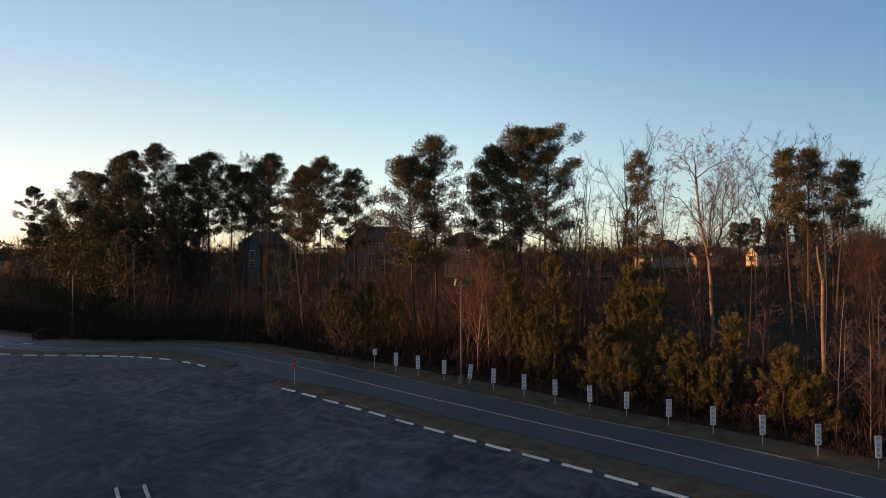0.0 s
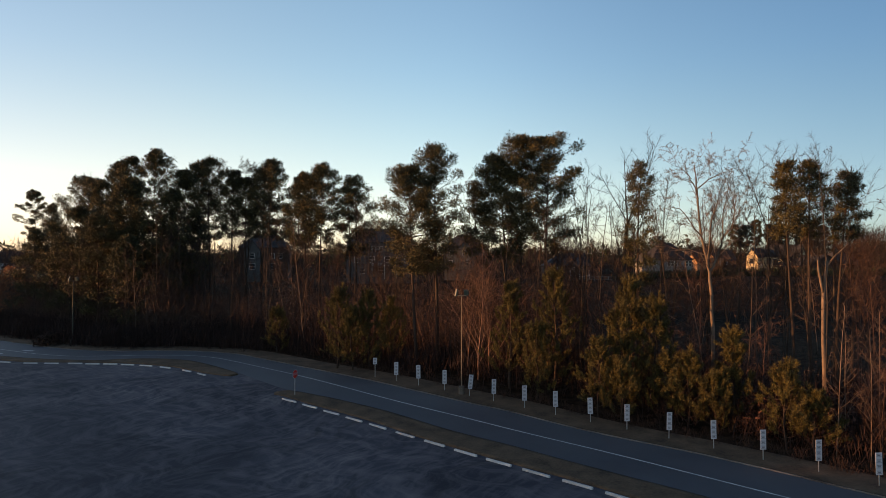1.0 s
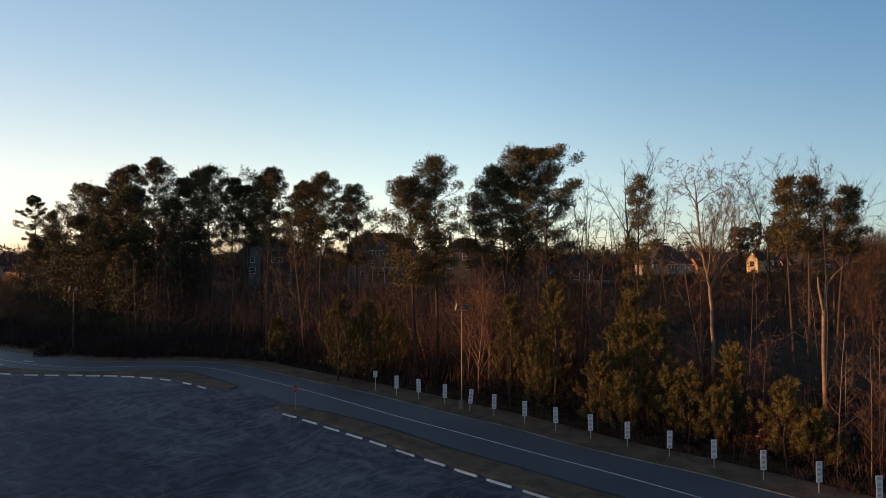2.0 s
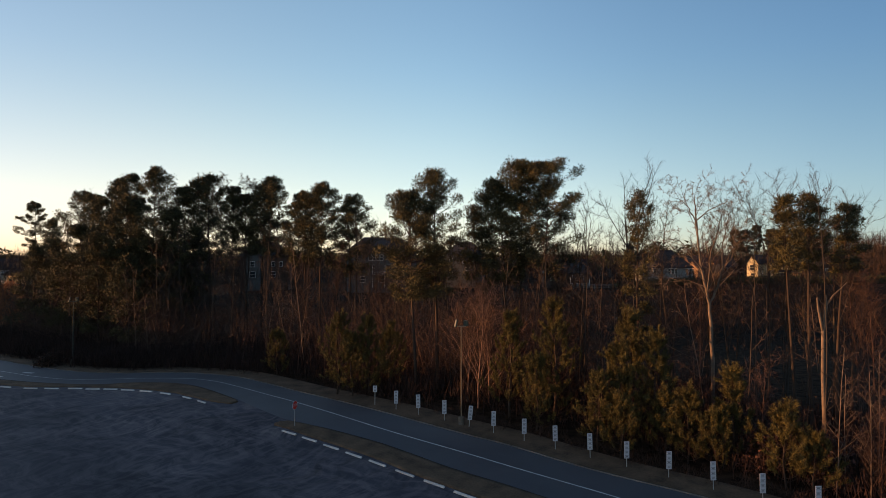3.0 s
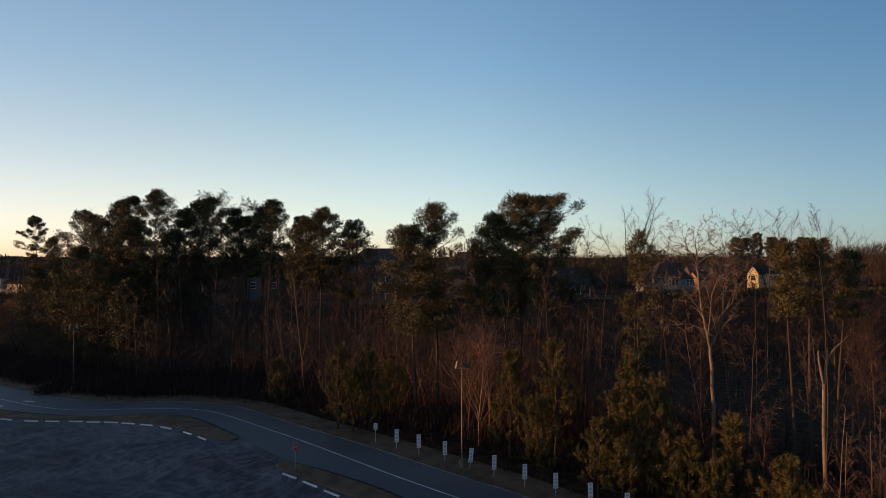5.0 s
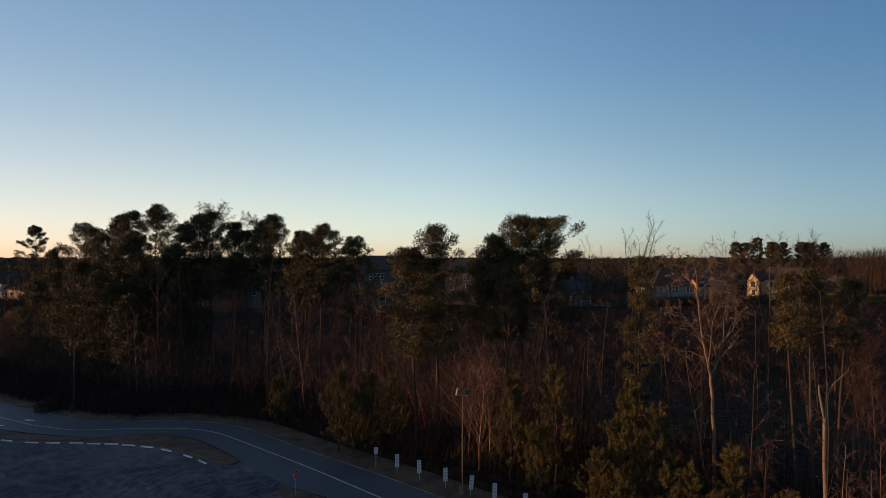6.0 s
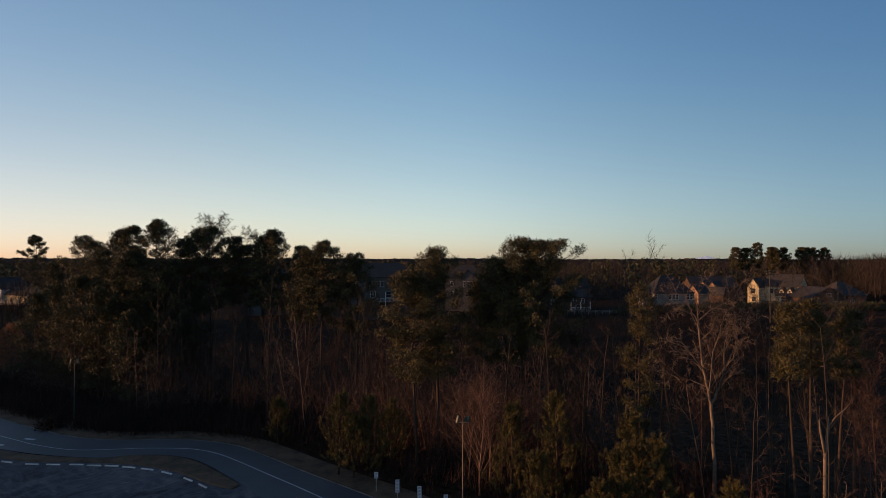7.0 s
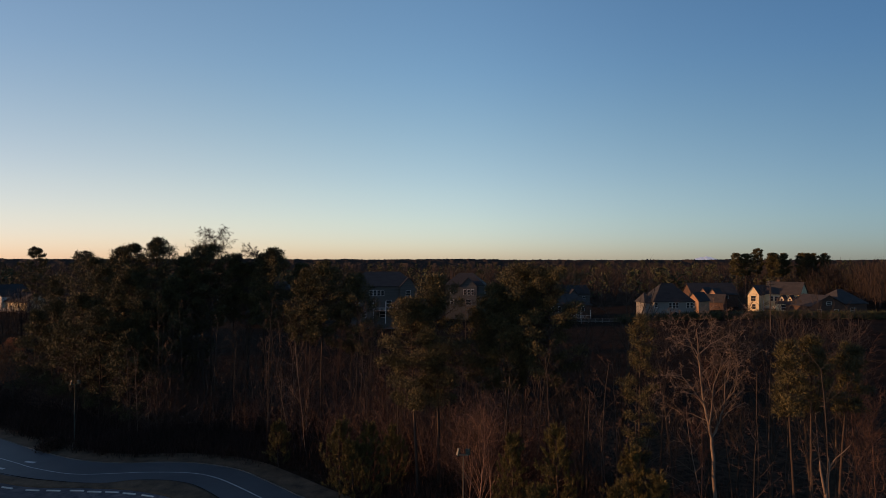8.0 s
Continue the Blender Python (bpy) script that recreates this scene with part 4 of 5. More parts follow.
house(105.8, 243, -40, "brick house with two small lit gables behind the others", [(-1.5, 1.5, -3.4, 6, 5.6, 2.4, "y", SUNLIT_BRICK), (2.0, 5.0, -3, 6, 5.4, 2.4, "y", SUNLIT_BRICK), (-4, 9, -8, -3.42, 3.0, 2.7, "x", BRICK)], [("s", 0, 4.6, 0.8, 1.1, -3.4), ("s", 3.5, 4.6, 0.8, 1.1, -3)])
house(114.5, 252, 0, "dim brick house between its neighbours", [(-12, 7, -4, 6, 5.0, 4.4, "x", BRICK)], [("s", -2.5, 3.2, 1.0, 1.4, -4), ("s", 2.5, 3.2, 1.0, 1.4, -4)])
house(120.5, 230, -46, "cream two-storey house with a tall front gable and dormers", [(-2.0, 2.0, -5.5, 6, 5.8, 3.0, "y", CREAM), (2.0, 14, 0.5, 10, 6.0, 4.2, "x", CREAM), (7.6, 13.5, -4.5, 1, 2.8, 1.8, "x", CREAM), (8.4, 9.9, -3.6, 2, 4.4, 1.2, "y", CREAM), (11.1, 12.6, -3.6, 2, 4.4, 1.2, "y", CREAM)],
      [("s", 0, 3.2, 1.6, 1.9, -5.5), ("s", 4.4, 3.2, 1.2, 1.7, 0.5), ("s", 6.2, 3.2, 1.2, 1.7, 0.5), ("s", 9.15, 3.3, 0.7, 1.2, -3.6), ("s", 11.85, 3.3, 0.7, 1.2, -3.6), ("s", 10.5, 0.3, 2.4, 1.9, -4.5), ("s", 0.2, 0.2, 1.2, 1.8, -5.5)], z_off=0.6, chimney=(5.2, 6, 11.0), deck=(2.3, 7.5, -2.2, 0.48, 0.3))
house(133, 214, 12, "brown brick house with a broad low gable", [(-7.5, 7.5, -5, 6, 3.2, 3.6, "y", BRICK), (6, 18, -3, 8, 3.8, 4.8, "hip", BRICK)], [("s", 0, 3.6, 2.0, 1.1, -5), ("s", -4, 0.4, 1.6, 1.6, -5), ("s", 3, 0.4, 1.6, 1.6, -5), ("s", 12, 0.6, 1.6, 1.6, -3)])
house(45, 221, 0, "dark house with white-framed windows and a rear deck", [(-8, 8, -5, 5, 4.9, 3.6, "hip", BRICK)], [("s", -6, 2.4, 0.9, 1.9, -5), ("s", -3.4, 2.4, 0.9, 1.9, -5), ("s", 2, 2.8, 1.0, 1.5, -5), ("s", 5, 2.8, 1.0, 1.5, -5), ("s", 3.5, 0.4, 2.0, 1.9, -5)], deck=(0, 7, -8, -5.02, 0.4))
house(56, 266, 10, "dim grey house with a pale gable", [(-7, 7, -5, 5, 5.8, 3.6, "x", GREY_SIDING), (-3, 1, -6, -4, 5.4, 2.4, "y", GREY_SIDING)], [("s", -1, 3, 1.0, 1.6, -6), ("s", 4, 3, 1.2, 1.6, -5)])
house(-186, 254, -24, "white gabled house with a lit porch front", [(-7, 7, -6, 6, 6.2, 4.4, "y", TRIM), (7, 22, -5, 4, 4.0, 3.0, "x", CREAM)], [("s", 0, 6.2, 0.9, 1.2, -6), ("s", -3, 2.6, 1.2, 1.7, -6), ("s", 3, 2.6, 1.2, 1.7, -6), ("s", 12, 0.6, 1.4, 1.9, -5), ("s", 17, 0.6, 1.4, 1.9, -5)], deck=(7.2, 21.8, -8, -5.02, 0.6))


def wall_run(x0, y0, x1, y1, h, mat, label, name, category):
    ln = math.hypot(x1 - x0, y1 - y0)
    ob = tagged(new(name), label, category)
    ob.matrix_world = pose(x0, y0, min(land(x0, y0), land(x1, y1)), 0, 0, math.degrees(math.atan2(y1 - y0, x1 - x0)))
    part("body", boxes((0, ln, -0.12, 0.12, -0.5, h)), mat, ob)
    part("coping", boxes((-0.05, ln + 0.05, -0.17, 0.17, h, h + 0.08)), mat, ob)


wall_run(-29, 186, -14, 187, 1.3, GREY_SIDING, "low pale retaining wall below the grey house", "retaining_wall", "wall")
wall_run(98, 205, 122, 208, 1.2, GREY_SIDING, "pale garden wall in front of the brick houses", "garden_wall", "wall")


def rail_fence(x0, y0, x1, y1):
    ln = math.hypot(x1 - x0, y1 - y0)
    ob = tagged(new("fence"), "white three-rail fence at the field's far edge", "fence")
    ob.matrix_world = pose(x0, y0, land((x0 + x1) / 2, (y0 + y1) / 2), 0, 0, math.degrees(math.atan2(y1 - y0, x1 - x0)))
    n = int(ln / 2.4)
    for k in range(n + 1):
        part("post", boxes((2.4 * k - 0.07, 2.4 * k + 0.07, -0.07, 0.07, -0.5, 1.4)), SIDING, ob)
    for z in (0.35, 0.8, 1.2):
        part("rail", boxes((0, 2.4 * n, 0.075, 0.12, z, z + 0.12)), SIDING, ob)


rail_fence(41, 200, 58, 201)


def utility_pole(x, y, h):
    ob = tagged(new("utility_pole"), "wooden utility pole with two crossarms", "utility pole")
    ob.matrix_world = pose(x, y, land(x, y), 0, 0, 15)
    bm = bmesh.new()
    rod(bm, (0, 0, -0.5), (0, 0, h), 0.17, 0.11, 12)
    part("pole", bm, TIMBER, ob)
    for z in (h - 0.5, h - 1.3):
        arm = part("crossarm", boxes((-1.3, 1.3, -0.26, -0.11, z - 0.1, z + 0.1)), TIMBER, ob)
        for px in (-1.2, -0.7, 0.7, 1.2):
            bm = bmesh.new()
            rod(bm, (px, -0.155, z + 0.07), (px, -0.155, z + 0.27), 0.05, 0.035, 8)
            part("insulator", bm, LENS, arm)


utility_pole(89.7, 165, 14.5)


# ---- tall pines ----
DARK = "tall pine with a dark broken crown and bare trunk"
tall_pine(-100.5, 147, 25.7, 0.5, 4.4, 11, "thin sparse pine standing clear of the others", 1.1, 0.5, puff=0.6, per=44)
tall_pine(-67.2, 112, 26.6, 0.28, 5.6, 12, DARK, 1.21, 0.38, wide=(1.2, 0))
tall_pine(-76.4, 117, 21.8, 0.2, 5.4, 13, DARK, 1.0, 0.8)
tall_pine(-71.0, 104, 17.0, 0.12, 5.2, 14, DARK, 1.1, 0.9)
tall_pine(-63.0, 99, 16.0, 0.12, 4.8, 36, DARK, 1.0, 0.9)
tall_pine(-46.0, 95, 29.2, 0.26, 5.4, 15, "broad dense dark pine rising above its neighbours", 2.6, 0.4, wide=(1.15, 0))
tall_pine(-50.4, 96, 28.5, 0.30, 4.4, 16, DARK, 1.7, 0.38)
tall_pine(-42.2, 97, 26.4, 0.25, 4.6, 17, DARK, 1.9, 0.38)
tall_pine(-56.0, 98, 24.9, 0.15, 5.6, 18, DARK, 1.43, 0.38, wide=(1.2, 0))
tall_pine(-52.6, 91, 19.0, 0.15, 4.6, 37, DARK, 1.1, 0.8)
tall_pine(-46.8, 89, 15.5, 0.15, 4.2, 38, DARK, 1.0, 0.8)
tall_pine(-59.5, 103, 20.0, 0.15, 5.0, 39, DARK, 1.1, 0.7)
tall_pine(-38.2, 97.5, 28.4, 0.50, 4.4, 19, DARK, 1.32, 0.38)
tall_pine(-35.2, 100, 26.8, 0.55, 3.4, 40, DARK, 0.88, 0.38)
tall_pine(-27.3, 94.6, 27.9, 0.52, 3.9, 20, DARK, 1.43, 0.38)
tall_pine(-29.6, 98, 26.9, 0.55, 3.2, 41, DARK, 0.77, 0.38)
tall_pine(-23.4, 97, 25.3, 0.52, 3.6, 21, DARK, 0.99, 0.38)
tall_pine(-17.6, 86, 25.8, 0.55, 3.9, 22, DARK, 1.32, 0.38)
tall_pine(-20.2, 87, 24.7, 0.55, 3.5, 23, DARK, 1.10, 0.38)
tall_pine(-62.5, 106, 26.0, 0.4, 4.4, 42, DARK, 1.0, 0.2)
tall_pine(-53.6, 99, 27.8, 0.4, 4.2, 43, DARK, 1.6, 0.38)
tall_pine(-41.2, 101, 28.1, 0.55, 4.0, 44, DARK, 0.9, 0.38)
tall_pine(-32.6, 99, 25.4, 0.60, 3.4, 45, DARK, 0.8, 0.2)
tall_pine(-12.6, 86, 24.1, 0.50, 3.4, 24, "slim pine with thin tiered limbs", 0.55, 0.5)
tall_pine(-13.8, 88, 23.7, 0.50, 3.0, 25, "slim pine with thin tiered limbs", 0.45, 0.5)
tall_pine(-0.8, 65.0, 24.7, 0.42, 3.7, 26, "tall open-crowned pine catching low sun", 1.15, 0.45, per=66, blade=(0.23, 0.095))
tall_pine(-3.0, 63.5, 21.9, 0.46, 4.2, 27, "leafy pine with a one-sided crown in low sun", 1.9, 0.4, lean=(-0.035, 0), wide=(1.1, 3.0), per=66, blade=(0.23, 0.095))
tall_pine(10.9, 63.5, 25.2, 0.5, 4.6, 28, "massive pine with a flat-topped dark crown", 1.4, 0.1, lean=(0.01, 0), wide=(1.15, 0), per=66, blade=(0.23, 0.095))
tall_pine(8.5, 65.5, 25.7, 0.55, 4.0, 29, "massive pine with a flat-topped dark crown", 1.5, 0.15, per=66, blade=(0.23, 0.095))
tall_pine(6.9, 65, 23.4, 0.50, 3.7, 30, DARK, 1.8, 0.35, lean=(-0.05, 0), per=66, blade=(0.23, 0.095))
tall_pine(3.6, 67, 21.0, 0.55, 2.2, 31, "slim pine with thin tiered limbs", 0.3, 0.5, per=66, blade=(0.23, 0.095))
tall_pine(17.6, 55, 21.2, 0.28, 2.2, 32, "narrow pine with clumped needles", 0.8, 0.1, lean=(0.035, 0), puff=0.62, per=40, blade=(0.28, 0.07))
tall_pine(27.4, 47, 20.4, 0.69, 1.35, 33, "pine with an open clumped crown", 0.55, 0.2, lean=(-0.03, 0), puff=0.56, per=30, blade=(0.28, 0.07))
tall_pine(29.4, 48, 20.7, 0.69, 1.4, 34, "pine with an open clumped crown", 0.5, 0.2, puff=0.56, per=30, blade=(0.28, 0.07))
tall_pine(32.2, 49, 19.8, 0.7, 1.8, 35, "pine with a spreading side-swept crown", 0.6, 0.2, lean=(0.05, 0), puff=0.56, per=30, blade=(0.28, 0.07))
tall_pine(-49.2, 93, 24.5, 0.2, 5.0, 46, DARK, 2.0, 0.6)
tall_pine(-42.6, 93.5, 23.0, 0.2, 4.8, 47, DARK, 1.9, 0.6)
tall_pine(-58.5, 96, 20.5, 0.15, 5.2, 48, DARK, 1.7, 0.7)
lower = random.Random(52)
for k in range(8):
    x = -72 + 4.1 * k + lower.uniform(-1.5, 1.5)
    y = 112 - 0.32 * (x + 72) + lower.uniform(-3, 6)
    tall_pine(x, y, lower.uniform(13.5, 19.5), lower.uniform(0.2, 0.4), lower.uniform(3.2, 4.6), 80 + k, "shorter dark pine under the tall ones", 0.75, 0.6)
far_rng = random.Random(50)
far_pine = None
for k in range(10):
    x, y = 144.5 + 5.0 * k, 296 + far_rng.uniform(-5, 5)
    h = far_rng.uniform(22, 25.5)
    if k < 4:
        far_pine = tall_pine(x, y, h, 0.5, 3.9, 60 + k, "distant dark pine in a row behind the houses", 1.0, 0.3, puff=0.95, per=60, blade=(0.42, 0.15))
        base_pine = far_pine if k == 0 else base_pine
    else:
        copy_thing(base_pine, pose(x, y, land(x, y) - 0.3, 0, 0, far_rng.uniform(0, 360)))


# ---- bare trees ----
GREY = "leafless grey broadleaf tree with fine upright twigs"
bare_tree(18.4, 64, 25.8, 101, GREY, fine=5, thin=0.011, side=1.2, limb=0.46, twist=0.07, fork=0.35, spread=0.46, limbs=16, girth=1.6, upright=0.34)
bare_tree(15.9, 66, 23.2, 102, GREY, fine=5, thin=0.011, side=1.2, limb=0.46, twist=0.07, fork=0.4, spread=0.46, limbs=10, girth=0.95, upright=0.34)
CROOKED = (
    (0.18, 0.3, (0.1, 0), (0.15, 6.4), (-0.1, 10.7), (-0.3, 12.4), (-0.75, 14.3), (-1.05, 17.7), (-1.15, 19.2), (-1.25, 20.4)),
    (0.08, -1.2, (-1.05, 17.5), (-1.6, 18.8), (-2.2, 19.6), (-2.9, 20.1), (-3.5, 20.2)),
    (0.07, 0.8, (-1.1, 18.4), (-0.1, 19.2), (1.2, 19.8), (2.55, 20.3)),
    (0.13, 1.0, (-0.1, 11.3), (0.65, 12.6), (1.05, 14.1), (2.0, 15.0), (2.35, 16.6), (2.55, 17.7)),
    (0.08, -0.6, (1.05, 14.1), (0.95, 15.9), (1.2, 17.7), (1.5, 19.2)),
    (0.10, -1.0, (-0.3, 12.4), (-0.05, 15.8), (0.45, 17.5), (0.65, 19.0)),
    (0.08, -1.4, (-0.7, 14.1), (-1.8, 15.4), (-2.9, 16.6), (-4.3, 16.9)),
    (0.05, 1.6, (-0.4, 12.7), (-1.6, 13.2), (-2.9, 13.1)),
)
bare_tree(22.8, 51, 21.9, 103, "large pale-barked leafless tree with crooked limbs", mat=PALE_BARK, spread=0.6, upright=0.06, twist=0.2, fine=5, limb=0.5, thin=0.012, side=1.1, bits=(10, 5, 4), guides=CROOKED)
bare_tree(33.0, 61, 23.8, 104, GREY, fine=5, thin=0.011, side=1.2, limb=0.46, twist=0.07, fork=0.35, spread=0.46, limbs=12, girth=0.95, upright=0.34)
bare_tree(34.2, 60, 23.2, 105, GREY, fine=5, thin=0.011, side=1.2, limb=0.46, twist=0.07, fork=0.4, spread=0.46, limbs=12, girth=0.95, upright=0.34)
bare_tree(22.4, 58, 21.5, 106, GREY, fine=5, thin=0.011, side=1.2, limb=0.46, twist=0.07, fork=0.4, spread=0.46, limbs=10, girth=0.85, upright=0.34)
bare_tree(36.2, 55.6, 23.6, 107, GREY, fine=5, thin=0.011, side=1.2, limb=0.46, twist=0.07, fork=0.35, spread=0.46, limbs=12, girth=1.0, upright=0.34)
bare_tree(34.6, 56.5, 23.4, 108, GREY, fine=5, thin=0.011, side=1.2, limb=0.46, twist=0.07, fork=0.45, spread=0.46, limbs=10, girth=0.855, upright=0.34)
bare_tree(30.2, 62, 22.5, 109, GREY, fine=5, thin=0.011, side=1.2, limb=0.46, twist=0.07, fork=0.4, spread=0.46, limbs=10, girth=0.85, upright=0.34)
bare_tree(21.2, 60, 21.8, 110, GREY, fine=5, thin=0.011, side=1.2, limb=0.46, twist=0.07, fork=0.4, spread=0.46, limbs=10, girth=0.85, upright=0.34)
bare_tree(26.0, 60, 20.5, 111, GREY, fine=5, thin=0.011, side=1.2, limb=0.46, twist=0.07, fork=0.4, spread=0.46, limbs=10, girth=0.85, upright=0.34)
bare_tree(39.5, 58, 21.5, 112, GREY, fine=5, thin=0.011, side=1.2, limb=0.46, twist=0.07, fork=0.4, spread=0.46, limbs=12, girth=0.95, upright=0.34)
bare_tree(12.8, 61, 18.5, 113, GREY, fine=5, thin=0.011, side=1.2, limb=0.46, twist=0.07, fork=0.4, spread=0.46, limbs=10, girth=0.85, upright=0.34)
bare_tree(-10.2, 83, 20.5, 114, GREY, fine=5, thin=0.011, side=1.2, limb=0.46, twist=0.07, fork=0.45, spread=0.46, limbs=10, girth=0.7, upright=0.34)
bare_tree(-51.4, 127, 31.5, 115, GREY, thin=0.013, limb=0.36, fine=9, lead=0.82, fork=0.66, spread=0.75, limbs=40, girth=0.85, upright=0.12, twist=0.12)
bare_tree(-33.4, 100, 28.4, 116, GREY, thin=0.012, limb=0.3, lead=0.82, fine=8, fork=0.7, spread=0.75, limbs=30, girth=0.7, upright=0.12)
bare_tree(-60.5, 110, 27.0, 117, GREY, fine=5, thin=0.011, side=1.2, limb=0.46, twist=0.07, fork=0.5, spread=0.46, limbs=10, girth=0.85, upright=0.34)
bare_tree(-56.0, 112, 27.4, 118, GREY, fine=5, thin=0.011, side=1.2, limb=0.46, twist=0.07, fork=0.5, spread=0.46, limbs=5, girth=0.85, upright=0.34)
mid = random.Random(77)
for k, (x, y, h) in enumerate(((-36.5, 92, 20), (-33, 94, 23), (-31, 91, 18), (-24.5, 90, 20), (-21.5, 92, 21), (-15.5, 84, 18), (-40.5, 92, 17), (-8, 80, 15), (-5.5, 76, 14), (-18, 82, 15), (14.2, 63, 17), (24.5, 57, 18), (28, 58, 20), (38, 55, 20), (12, 66, 19))):
    bare_tree(x, y, h, 150 + k, GREY, fine=5, thin=0.011, side=1.2, limb=0.42, fork=0.4, spread=0.45, limbs=16, girth=0.6, upright=0.42, mat=TWIG_BARK if k % 2 else GREY_BARK)
REDDISH = "many-stemmed leafless tree with reddish twigs in low sun"
for k, (x, y, h) in enumerate(((3.4, 58.5, 13.6), (4.6, 59.5, 13.8), (2.4, 60.5, 12.4), (5.6, 61, 11.5))):
    bare_tree(x, y, h, 130 + k, REDDISH, fork=0.18, spread=0.5, limbs=16, girth=0.75, upright=0.3, limb=0.62, fine=3, thin=0.013, side=1.1, mat=ROSY_BARK, twig_mat=TWIG_BARK)
SLENDER = "slender pale leafless tree with a straight stem and fine side twigs"
for k, (x, y, h) in enumerate(((24.8, 38.0, 10.0), (25.7, 38.6, 8.2), (26.3, 37.0, 8.6), (28.6, 39.5, 9.4))):
    bare_tree(x, y, h, 140 + k, SLENDER, mat=PALE_BARK, twig_mat=TWIG_BARK, fork=0.2, spread=0.75, limbs=24, girth=0.46, upright=0.3, limb=0.3, lead=0.95, twist=0.06, side=0.7, fine=3, bits=(12, 5, 3))
bare_tree(34.0, 48, 14.0, 143, "leafless tree leaning over the thicket", mat=TWIG_BARK, fork=0.35, spread=0.48, limbs=16, girth=0.7, upright=0.3)
bare_tree(37.3, 52, 17.4, 144, REDDISH, fork=0.25, spread=0.5, limbs=12, girth=0.6, upright=0.45, mat=TWIG_BARK)


def snag(x, y, h):
    """A dead trunk with two broken stubs."""
    ob = tagged(new("dead_tree"), "broken orange-lit dead trunk with two stubs", "tree", "bare trees")
    ob.matrix_world = pose(x, y, land(x, y) - 0.3)
    part("trunk", mesh_of("trunk", *stem([(0, 0, 0), (0.05, 0, h * 0.3), (-0.02, 0, h * 0.55), (0.03, 0, h * 0.8), (0.2, 0.04, h * 0.88), (0.32, 0.05, h * 0.95), (0.3, 0.1, h)], [0.15, 0.135, 0.125, 0.12, 0.1, 0.09, 0.05], 9), PALE_BARK), None, ob)
    part("side_stub", mesh_of("side_stub", *stem([(0.02, 0, h * 0.8), (-0.16, 0, h * 0.87), (-0.3, 0, h * 0.93), (-0.36, 0, h * 0.985)], [0.1, 0.09, 0.08, 0.045], 8), PALE_BARK), None, ob)
    part("broken_limb", mesh_of("broken_limb", *stem([(0.3, 0.05, h * 0.945), (0.8, 0, h * 1.0), (1.25, -0.1, h * 1.035), (1.7, -0.1, h * 1.07)], [0.075, 0.06, 0.045, 0.02], 6), PALE_BARK), None, ob)


snag(26.6, 42, 12.9)
for k, (x, y, h) in enumerate(((18.4, 46.3, 5.4), (24.4, 40.0, 5.4))):
    bare_tree(x, y, h, 170 + k, "small pale crooked leafless tree among young pines", mat=PALE_BARK, twig_mat=TWIG_BARK, fork=0.2, spread=0.8, limbs=10, girth=0.7, upright=0.15, twist=0.25, fine=2, side=0.8)

# ---- young pines at the roadside ----
YOUNG = "bushy young pine with yellow-green needles at the roadside"
for k, (x, y, h, r) in enumerate(((-11.1, 63.2, 8.7, 2.9), (-7.9, 63.2, 8.3, 2.7), (-9.5, 62.3, 6.5, 2.6), (-20.4, 73.6, 5.6, 1.9), (-5.8, 65.5, 7.4, 2.2), (6.2, 55.5, 9.8, 2.6), (10.0, 53.5, 11.2, 3.0), (8.1, 51.8, 6.4, 2.2), (14.1, 47.8, 8.6, 2.3), (16.8, 47.5, 9.4, 2.4), (15.6, 50, 10.6, 2.6), (12.2, 47.2, 6.0, 1.9), (13.6, 45.8, 4.4, 1.6), (18.2, 44.6, 5.4, 1.9), (21.0, 43.6, 7.4, 1.8), (19.6, 43.2, 4.2, 1.7), (22.6, 39.8, 5.5, 1.7), (23.8, 38.6, 3.9, 1.5), (17.0, 45.8, 5.0, 1.8))):
    young_pine(x, y, h, r, 200 + k, YOUNG)

# ---- slender saplings of the wood ----
slim = []
for k in range(7):
    h = 10 + 1.4 * k
    slim.append(bare_tree(-20 + 3 * k, 84 + k, h, 300 + k, "slender leafless young tree with a pale stem", "saplings of the wood", "sapling", fork=0.25, spread=0.7, limbs=12, girth=0.36, upright=0.2, fine=2, limb=0.3, thin=0.02, side=0.75, bits=(8, 5, 3), lead=0.86, mat=PALE_BARK if k == 3 else GREY_BARK, twig_mat=TWIG_BARK))
srng = random.Random(8)


def wood_spot(lo, hi, x0, x1):
    while True:
        p = srng.choice(FAR_EDGE)
        k = FAR_EDGE.index(p)
        if not x0 < p.x < x1 or k in (0, len(FAR_EDGE) - 1):
            continue
        t = (FAR_EDGE[k + 1] - FAR_EDGE[k - 1]).normalized()
        q = p + Vector((-t.y, t.x)) * srng.uniform(lo, hi)
        return q.x, q.y


for k in range(248):
    x, y = wood_spot(7, 26, -75, -6) if k < 160 else (wood_spot(9, 24, -6, 8) if k < 214 else wood_spot(9, 24, 8, 40))
    copy_thing(slim[k % 7], pose(x, y, land(x, y) - 0.3, 0, 0, srng.uniform(0, 360)) @ Matrix.Diagonal((1, 1, srng.uniform(0.75, 1.2), 1)))


for k in range(14):
    x, y = srng.uniform(38, 90), srng.uniform(62, 112)
    copy_thing(slim[k % 7], pose(x, y, land(x, y) - 0.3, 0, 0, srng.uniform(0, 360)))

